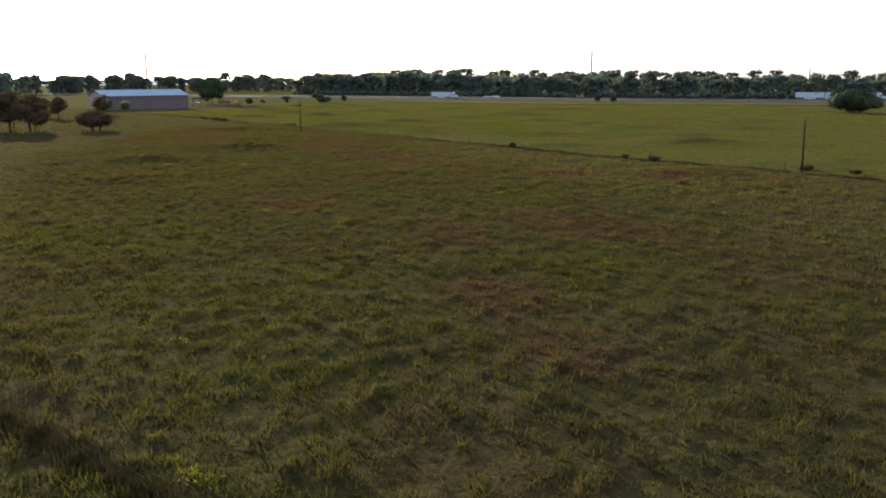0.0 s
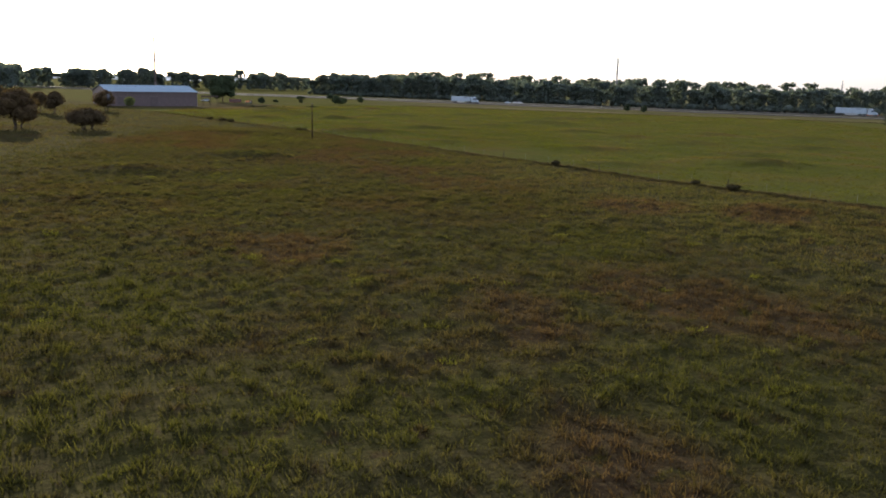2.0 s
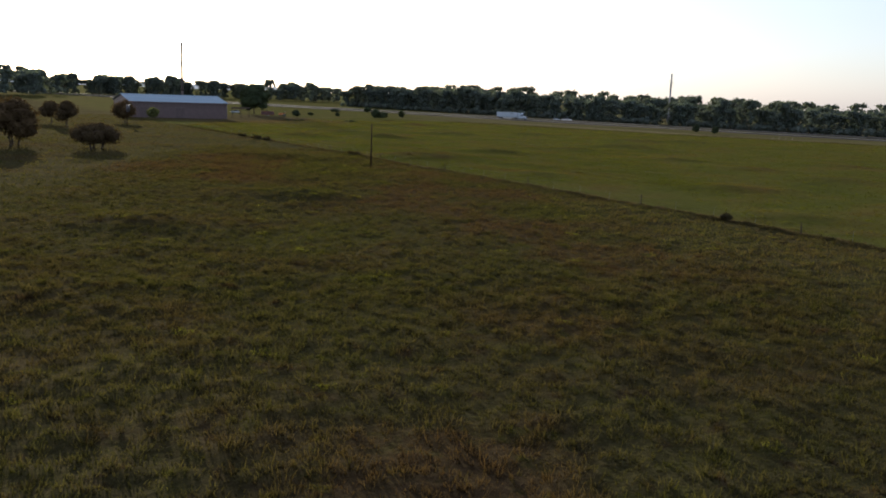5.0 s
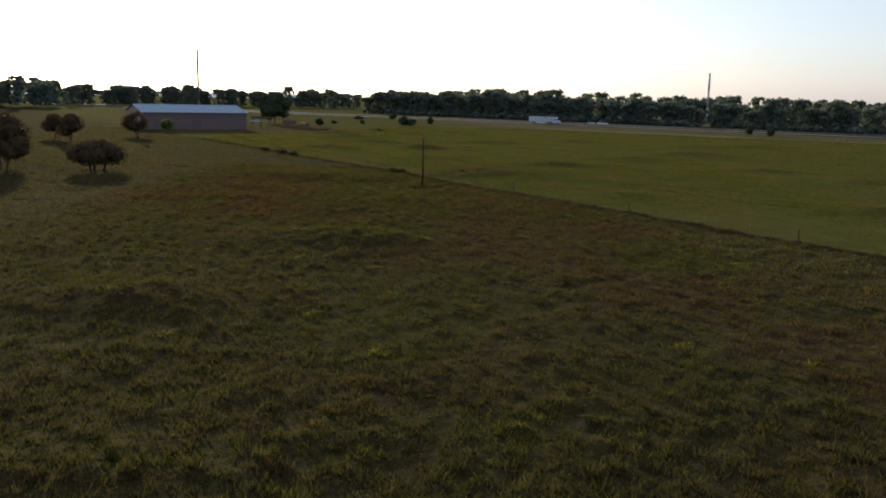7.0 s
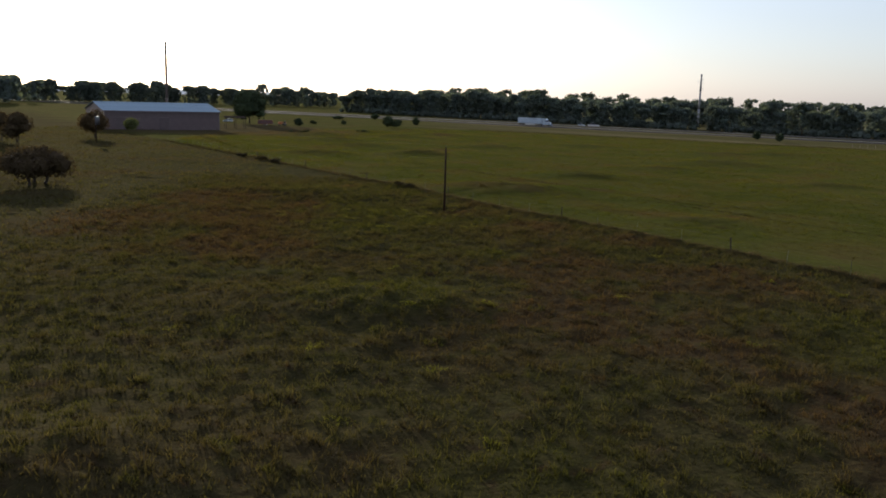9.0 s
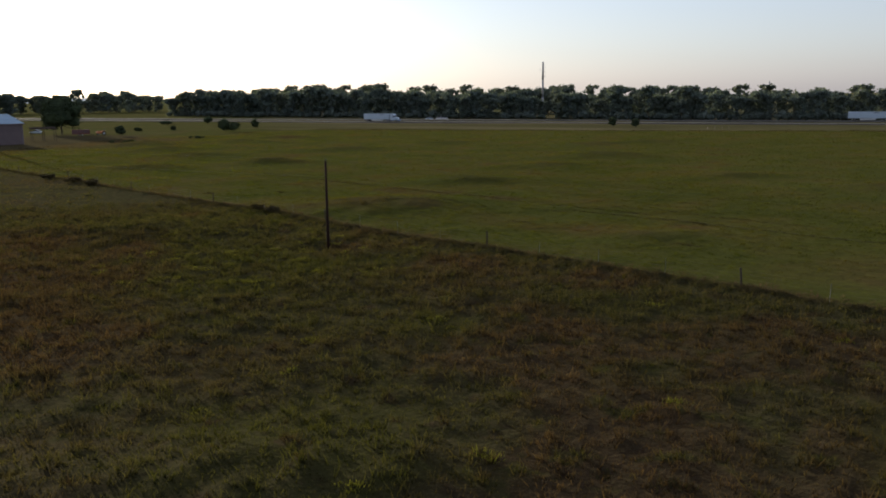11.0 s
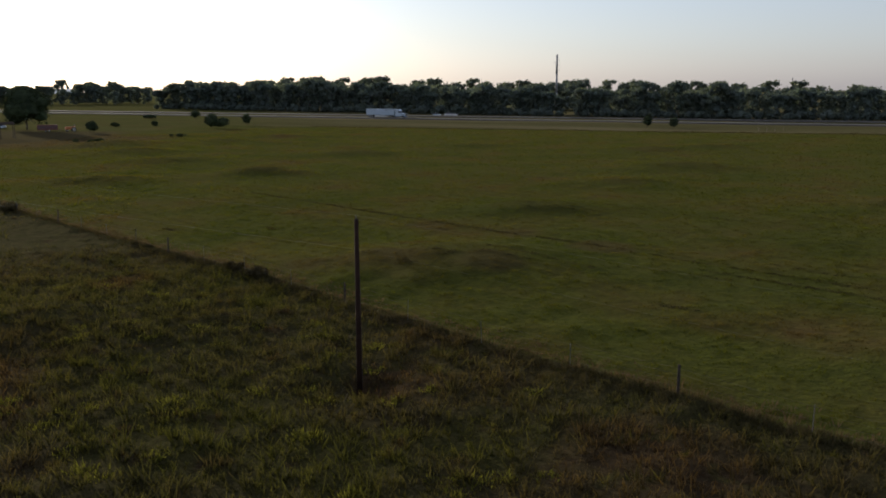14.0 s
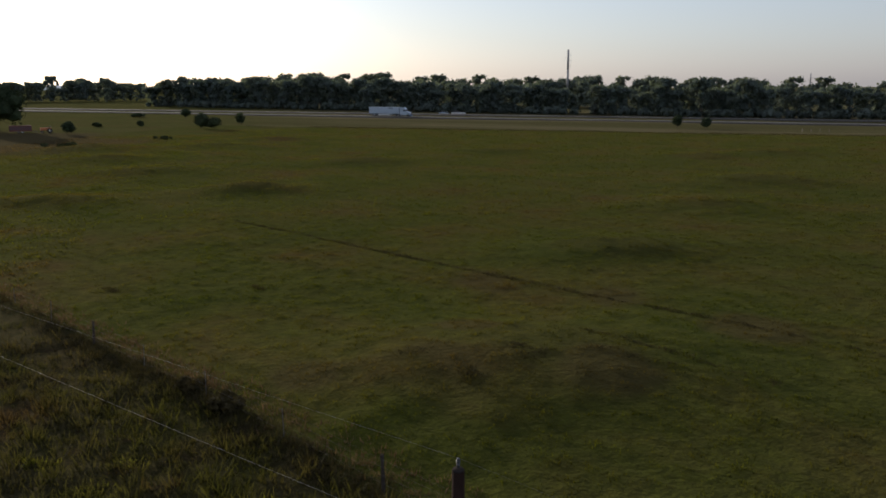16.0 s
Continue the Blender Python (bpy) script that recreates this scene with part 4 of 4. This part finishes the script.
clumps("dark_weeds", dark, 0.42, 0.55, WEEDS, "dark coarse weeds standing out of the pasture grass")
around_pole = np.array([POLES[0][:2]] * 4) + np.array(((1.3, 0.2), (-1.4, 0.3), (0.5, -1.2), (-0.6, -1.1)))
clumps("dark_weeds", around_pole, 0.5, 0.9, WEEDS, "dark coarse weeds round the foot of the pole")


# ---- the barn and its yard ----
def barn(x, y, way, length, depth, eave, ridge_z):
    """Front wall along local x from the corner, the building going back along local y."""
    z = ground_at(x, y)
    ob = thing("barn", pose(x, y, z - 0.1, 0, 0, math.degrees(math.atan2(way[1], way[0]))), "long steel barn with pale blue-grey metal roof", "barn")
    back = -1                                   # local y that leads away from the front
    bays = 12
    step = length / bays
    panel = bpy.data.meshes.new("wall_panel")
    bm = bmesh.new()
    line = [(0, -0.05)] + [q for k in range(8) for q in ((k * step / 8, 0.06), ((k + 0.75) * step / 8, 0.06), ((k + 0.78) * step / 8, 0.10), ((k + 0.97) * step / 8, 0.10))] + [(step, 0.06), (step, -0.05)]
    lower = [bm.verts.new((px, py, 0)) for px, py in line]
    upper = [bm.verts.new((px, py, eave)) for px, py in line]
    for k in range(len(line)):
        j = (k + 1) % len(line)
        bm.faces.new((lower[k], lower[j], upper[j], upper[k]))
    bm.faces.new(upper)
    bm.to_mesh(panel)
    bm.free()
    panel.materials.append(BARN_WALL)
    for k in range(bays):
        for front in (True, False):
            o = new("wall_panel", panel)
            o.parent = ob
            o.matrix_basis = pose(k * step, 0.0, 0) if front else pose((k + 1) * step, back * depth, 0, 0, 0, 180)
    for xx in (0.0, length):
        gable = [(0, 0), (0, eave), (depth / 2, ridge_z - 0.12), (depth, eave), (depth, 0)]
        bm = bmesh.new()
        side = 0.12 if xx == 0 else -0.12
        a = [bm.verts.new((xx, back * (d + (0.07 if d == 0 else -0.07 if d == depth else 0)), h)) for d, h in gable]
        c = [bm.verts.new((xx + side, v.co.y, v.co.z)) for v in a]
        bm.faces.new(a), bm.faces.new(list(reversed(c)))
        for i in range(5):
            bm.faces.new((a[i], c[i], c[(i + 1) % 5], a[(i + 1) % 5]))
        bmesh.ops.recalc_face_normals(bm, faces=bm.faces)
        part("end_wall", bm, BARN_WALL, ob)
    over = 0.6
    seams = 24
    w = (length + 2 * over) / seams
    slope = math.atan2(ridge_z - eave, depth / 2)
    run = (depth / 2 + over) / math.cos(slope)
    sheet = bpy.data.meshes.new("roof_panel")
    bm = box(w - 0.01, run, 0.06, w / 2, 0, 0)
    box(0.05, run, 0.05, 0.04, 0, 0.06, 0, bm)
    box(0.05, run, 0.05, w / 2, 0, 0.06, 0, bm)
    bm.to_mesh(sheet)
    bm.free()
    sheet.materials.append(BARN_ROOF)
    for k in range(seams):
        for front in (True, False):
            o = new("roof_panel", sheet)
            o.parent = ob
            mid = (depth / 2 - over) / 2 if front else depth - (depth / 2 - over) / 2
            zc = eave - over * math.tan(slope) + run * math.sin(slope) / 2 + 0.06
            o.matrix_basis = pose(-over + k * w, back * mid, zc, 0, 0, 0) @ pose(0, 0, 0, math.degrees(slope) * (-1 if front else 1))
    part("ridge_cap", box(length + 2 * over, 0.6, 0.10, length / 2, back * depth / 2, ridge_z + 0.09, 0.02), BARN_ROOF, ob)
    part("eave_trim", box(length + 2 * over, 0.10, 0.28, length / 2, over + 0.06, eave - over * math.tan(slope) - 0.1), BARN_TRIM, ob)
    for xx in (0.06, length - 0.06):
        part("corner_trim", box(0.3, 0.06, eave, xx, 0.125, 0), BARN_TRIM, ob)
    for xx, ww in ((34.0, 4.6), (20.0, 3.6)):
        d = part("sliding_door", box(ww, 0.07, 4.2, xx, 0.17, 0.15, 0.01), BARN_DOOR, ob, "brown-grey steel sliding door")
        part("door_track", box(ww * 2, 0.10, 0.12, xx + ww / 2, 0.20, 4.42), BARN_TRIM, d)
        part("handle", box(0.06, 0.06, 0.4, xx - ww / 2 + 0.3, 0.23, 1.2), DARK_STEEL, d)
    return ob


BARN_WAY = (-0.8143, -0.5805)
barn(-114.5, 431.0, BARN_WAY, 40.0, 26.0, 6.6, 9.3)


def carport(x, y, turn):
    ob = thing("carport", pose(x, y, ground_at(x, y), 0, 0, turn), "open lean-to shed roof on thin posts beside the barn", "shed")
    for px in (0, 3.6, 7.2):
        for py in (0, 6):
            part("post", box(0.18, 0.18, 4.3, px, py, -0.2), POST_WOOD, ob)
    for py in (0, 6):
        part("beam", box(7.8, 0.12, 0.25, 3.6, py, 4.05), POST_WOOD, ob)
    for k in range(5):
        part("roof_panel", box(1.56, 7.4, 0.05, 0.4 + k * 1.6, 3, 4.35, 0, None, Matrix.Rotation(radians(4), 4, "X")), TARRED, ob)
    return ob


carport(-116, 447, 20)


# ---- vehicles ----
def wheel(parent, x, y, r, w):
    t = part("wheel", rod((x, y - w / 2, r), (x, y + w / 2, r), r, r, 20), RUBBER, parent, smooth=False)
    part("rim", rod((x, y - w / 2 - 0.01, r), (x, y + w / 2 + 0.01, r), r * 0.55, r * 0.55, 14), CHROME, t)
    return t


def tractor_parts(ob, x, paint_mat, skirt):
    """A sleeper cab with its bonnet, nose towards +x, the fifth wheel at x."""
    part("chassis", box(7.2, 0.9, 0.28, x + 2.9, 0, 0.62, 0.03), DARK_STEEL, ob)
    cab = part("cab", profile([(x + 1.4, 0.75), (x + 1.4, 3.9), (x + 3.2, 4.0), (x + 3.9, 3.25), (x + 4.35, 2.3), (x + 4.4, 0.75)], 2.45, None, 0.08), paint_mat, ob, "white sleeper cab")
    part("bonnet", profile([(x + 4.35, 0.75), (x + 4.35, 2.2), (x + 5.7, 1.95), (x + 6.25, 1.55), (x + 6.35, 0.75)], 2.2, None, 0.1), paint_mat, ob)
    part("windscreen", profile([(x + 3.92, 3.15), (x + 4.0, 3.2), (x + 4.42, 2.34), (x + 4.33, 2.3)], 2.1), GLASS, cab)
    for side in (-1, 1):
        part("side_window", box(0.75, 0.03, 0.7, x + 3.55, side * 1.235, 2.25, 0.01), GLASS, cab)
        part("mirror", box(0.12, 0.22, 0.65, x + 4.3, side * 1.42, 2.3, 0.03), DARK_STEEL, cab)
        part("fuel_tank", rod((x + 1.6, side * 0.95, 0.75), (x + 3.2, side * 0.95, 0.75), 0.33, 0.33, 14), CHROME, ob)
        part("side_skirt", box(2.6, 0.06, 0.55, x + 2.6, side * 1.19, 0.45, 0.02), skirt, ob)
        part("exhaust_stack", rod((x + 1.3, side * 0.95, 1.0), (x + 1.3, side * 0.95, 4.05), 0.09, 0.09, 10), CHROME, ob)
        part("headlight", box(0.08, 0.35, 0.25, x + 6.3, side * 0.85, 1.05, 0.02), CERAMIC, ob)
    part("bumper", box(0.28, 2.4, 0.45, x + 6.4, 0, 0.35, 0.06), skirt, ob)
    part("grille", box(0.06, 1.1, 0.7, x + 6.33, 0, 0.85, 0.02), CHROME, ob)
    for wx in (x + 5.35, x + 0.65, x - 0.65):
        for side in (-1, 1):
            wheel(ob, wx, side * 1.0, 0.52, 0.32 if wx > x + 2 else 0.6)


def trailer_parts(ob, x, paint_mat, length=15.4):
    """A dry van trailer whose kingpin stands at x."""
    box_body = part("trailer_box", box(length, 2.55, 2.85, x + 0.9 - length / 2, 0, 1.2, 0.05), paint_mat, ob, "white dry van trailer box")
    for k in range(12):
        for side in (-1, 1):
            part("side_rib", box(0.06, 0.03, 2.6, x + 0.5 - k * length / 12, side * 1.285, 1.3), paint_mat, box_body)
    part("lettering_bar", box(2.6, 0.012, 0.28, x - 3.2, -1.29, 3.45), DARK_STEEL, box_body, "plain dark band of lettering")
    part("floor_rail", box(length, 2.58, 0.12, x + 0.9 - length / 2, 0, 1.08), DARK_STEEL, ob)
    for side in (-1, 1):
        part("landing_leg", box(0.12, 0.12, 1.0, x - 2.2, side * 0.8, 0.1), DARK_STEEL, ob)
        part("side_skirt", box(6.4, 0.05, 0.75, x - 6.6, side * 1.24, 0.35, 0.01), SILVER_PAINT, ob)
        part("rear_lamp", box(0.04, 0.2, 0.12, x + 0.9 - length - 0.01, side * 1.05, 0.98), LAMP_RED, ob)
    part("rear_guard", box(0.1, 2.3, 0.12, x + 1.0 - length, 0, 0.5), DARK_STEEL, ob)
    for wx in (x + 2.6 - length, x + 3.85 - length):
        for side in (-1, 1):
            wheel(ob, wx, side * 1.0, 0.5, 0.6)


def semi(x, y, z, turn, label, skirt=None):
    ob = thing("semi_truck", pose(x, y, z, 0, 0, turn), label, "truck", "vehicles on the highway")
    tractor_parts(ob, 0, WHITE_PAINT, skirt or BLUE_PAINT)
    trailer_parts(ob, 0, WHITE_PAINT)
    return ob


def piggyback(x, y, z, turn, label):
    ob = thing("truck_convoy", pose(x, y, z, 0, 0, turn), label, "truck", "vehicles on the highway")
    tractor_parts(ob, 0, WHITE_PAINT, BLUE_PAINT)
    tractor_parts(ob, -8.6, WHITE_PAINT, DARK_STEEL)
    part("tow_frame", box(3.0, 0.8, 0.3, -1.8, 0, 0.95, 0.03), DARK_STEEL, ob)
    part("flatbed", box(6.5, 2.4, 0.3, -13.2, 0, 1.0, 0.03), DARK_STEEL, ob)
    return ob


def car(x, y, z, turn, length, high, mat, label, name="car", group=""):
    ob = thing(name, pose(x, y, z, 0, 0, turn), label, "car", group)
    l, h = length, high
    body = part("body", profile([(-l / 2, 0.35), (-l / 2, 0.58 * h), (-l * 0.30, 0.64 * h), (l * 0.22, 0.62 * h), (l * 0.46, 0.50 * h), (l / 2, 0.40 * h), (l / 2, 0.32)], 1.8, None, 0.07), mat, ob)
    part("cabin", profile([(-l * 0.40, 0.60 * h), (-l * 0.30, 0.97 * h), (l * 0.02, h), (l * 0.20, 0.60 * h)], 1.55, None, 0.08), GLASS, ob)
    part("roof", box(l * 0.32, 1.4, 0.06, -l * 0.14, 0, h * 0.965, 0.02), mat, ob)
    for side in (-1, 1):
        part("headlight", box(0.06, 0.3, 0.14, l / 2 - 0.03, side * 0.65, 0.42 * h, 0.02), CERAMIC, body)
        part("tail_lamp", box(0.06, 0.3, 0.14, -l / 2 + 0.02, side * 0.65, 0.5 * h, 0.02), LAMP_RED, body)
        for wx in (-l * 0.31, l * 0.31):
            wheel(ob, wx, side * 0.78, 0.33, 0.22)
    return ob


ROAD_TURN = math.degrees(math.atan2(ROAD_WAY[1], ROAD_WAY[0]))
tx, ty, _ = road_point(-7.5, 1.5)
semi(tx, ty, 0.45, ROAD_TURN, "white semi truck with long box trailer parked on the highway")
tx, ty, _ = road_point(224, 35)
semi(tx, ty, 0.45, ROAD_TURN, "white box trailer truck on the far carriageway", ORANGE_PAINT)
tx, ty, _ = road_point(250, 35)
piggyback(tx, ty, 0.45, ROAD_TURN, "white truck cab towing a second white cab")
cx, cy, _ = road_point(-7, 47)
car(cx, cy, ground_at(cx, cy), ROAD_TURN, 4.4, 1.45, WHITE_PAINT, "white car stopped on the highway shoulder", group="cars on the shoulder")
cx, cy, _ = road_point(1, 47)
car(cx, cy, ground_at(cx, cy), ROAD_TURN, 7.0, 1.9, SILVER_PAINT, "long silver car stopped on the highway shoulder", group="cars on the shoulder")
car(-134, 520, ground_at(-134, 520), 160, 4.7, 1.6, WHITE_PAINT, "white car parked under the large farmyard tree")


def farm_tractor(x, y, turn):
    ob = thing("farm_tractor", pose(x, y, ground_at(x, y), 0, 0, turn), "small orange farm tractor standing in the yard", "tractor")
    part("hood", box(1.9, 0.8, 0.8, 0.9, 0, 0.8, 0.1), ORANGE_PAINT, ob)
    part("fender", box(1.0, 1.5, 0.25, -0.7, 0, 1.3, 0.08), ORANGE_PAINT, ob)
    part("seat", box(0.5, 0.5, 0.4, -0.5, 0, 1.4, 0.08), RUBBER, ob)
    part("steering_wheel", rod((0.15, 0, 1.75), (0.1, 0, 1.8), 0.22, 0.22, 14), RUBBER, ob)
    part("roll_bar", box(0.08, 1.1, 0.08, -1.1, 0, 2.3), DARK_STEEL, ob)
    for side in (-1, 1):
        part("roll_post", box(0.08, 0.08, 1.3, -1.1, side * 0.5, 1.0), DARK_STEEL, ob)
        wheel(ob, -0.7, side * 0.8, 0.75, 0.4)
        wheel(ob, 1.4, side * 0.65, 0.42, 0.25)
    return ob


def farm_trailer(x, y, turn):
    ob = thing("farm_trailer", pose(x, y, ground_at(x, y), 0, 0, turn), "faded red stock trailer standing in the yard", "trailer")
    body = part("body", box(6.2, 2.1, 1.7, 0, 0, 0.6, 0.05), RED_PAINT, ob)
    for side in (-1, 1):
        for k in range(3):
            part("slat", box(5.8, 0.05, 0.12, 0, side * 1.07, 1.2 + k * 0.32), DARK_STEEL, body)
        for wx in (-0.5, 0.5):
            wheel(ob, wx, side * 0.95, 0.36, 0.22)
    part("drawbar", box(1.6, 0.12, 0.12, 3.8, 0, 0.5), DARK_STEEL, ob)
    part("jockey_wheel", rod((4.4, -0.06, 0.14), (4.4, 0.06, 0.14), 0.14, 0.14, 10), RUBBER, ob)
    return ob


farm_trailer(-110, 489, 15)
farm_tractor(-102.5, 489, 200)


def gate_posts():
    """White marker posts in the verge."""
    for k in range(4):
        x, y = 122.7 + k * 2.6, 445.0 - k * 0.6
        ob = thing("marker_post", pose(x, y, ground_at(x, y), 0, 0, 20 * k), "short white marker post in the verge", "post", "white marker posts")
        part("post", box(0.09, 0.09, 1.3, 0, 0, -0.2, 0.01), BARN_TRIM, ob)
        part("band", box(0.1, 0.1, 0.15, 0, 0, 0.85, 0.01), DARK_STEEL, ob)


gate_posts()


def tree_guard():
    """Weathered posts standing round the broad tree."""
    for k in range(9):
        x, y = 145.5 + k * 2.7, 306.5 - k * 0.9 + 0.4 * math.sin(k * 2.0)
        ob = thing("fence_post", pose(x, y, ground_at(x, y), 0, 2 * math.sin(k), 15 * k), "weathered wooden post beside the broad tree", "post", "posts beside the broad tree")
        part("shaft", rod((0, 0, -0.4), (0, 0, 1.5), 0.11, 0.09, 8), POST_WOOD, ob)
        part("top", rod((0, 0, 1.5), (0, 0, 1.56), 0.09, 0.04, 8), POST_WOOD, ob)


tree_guard()
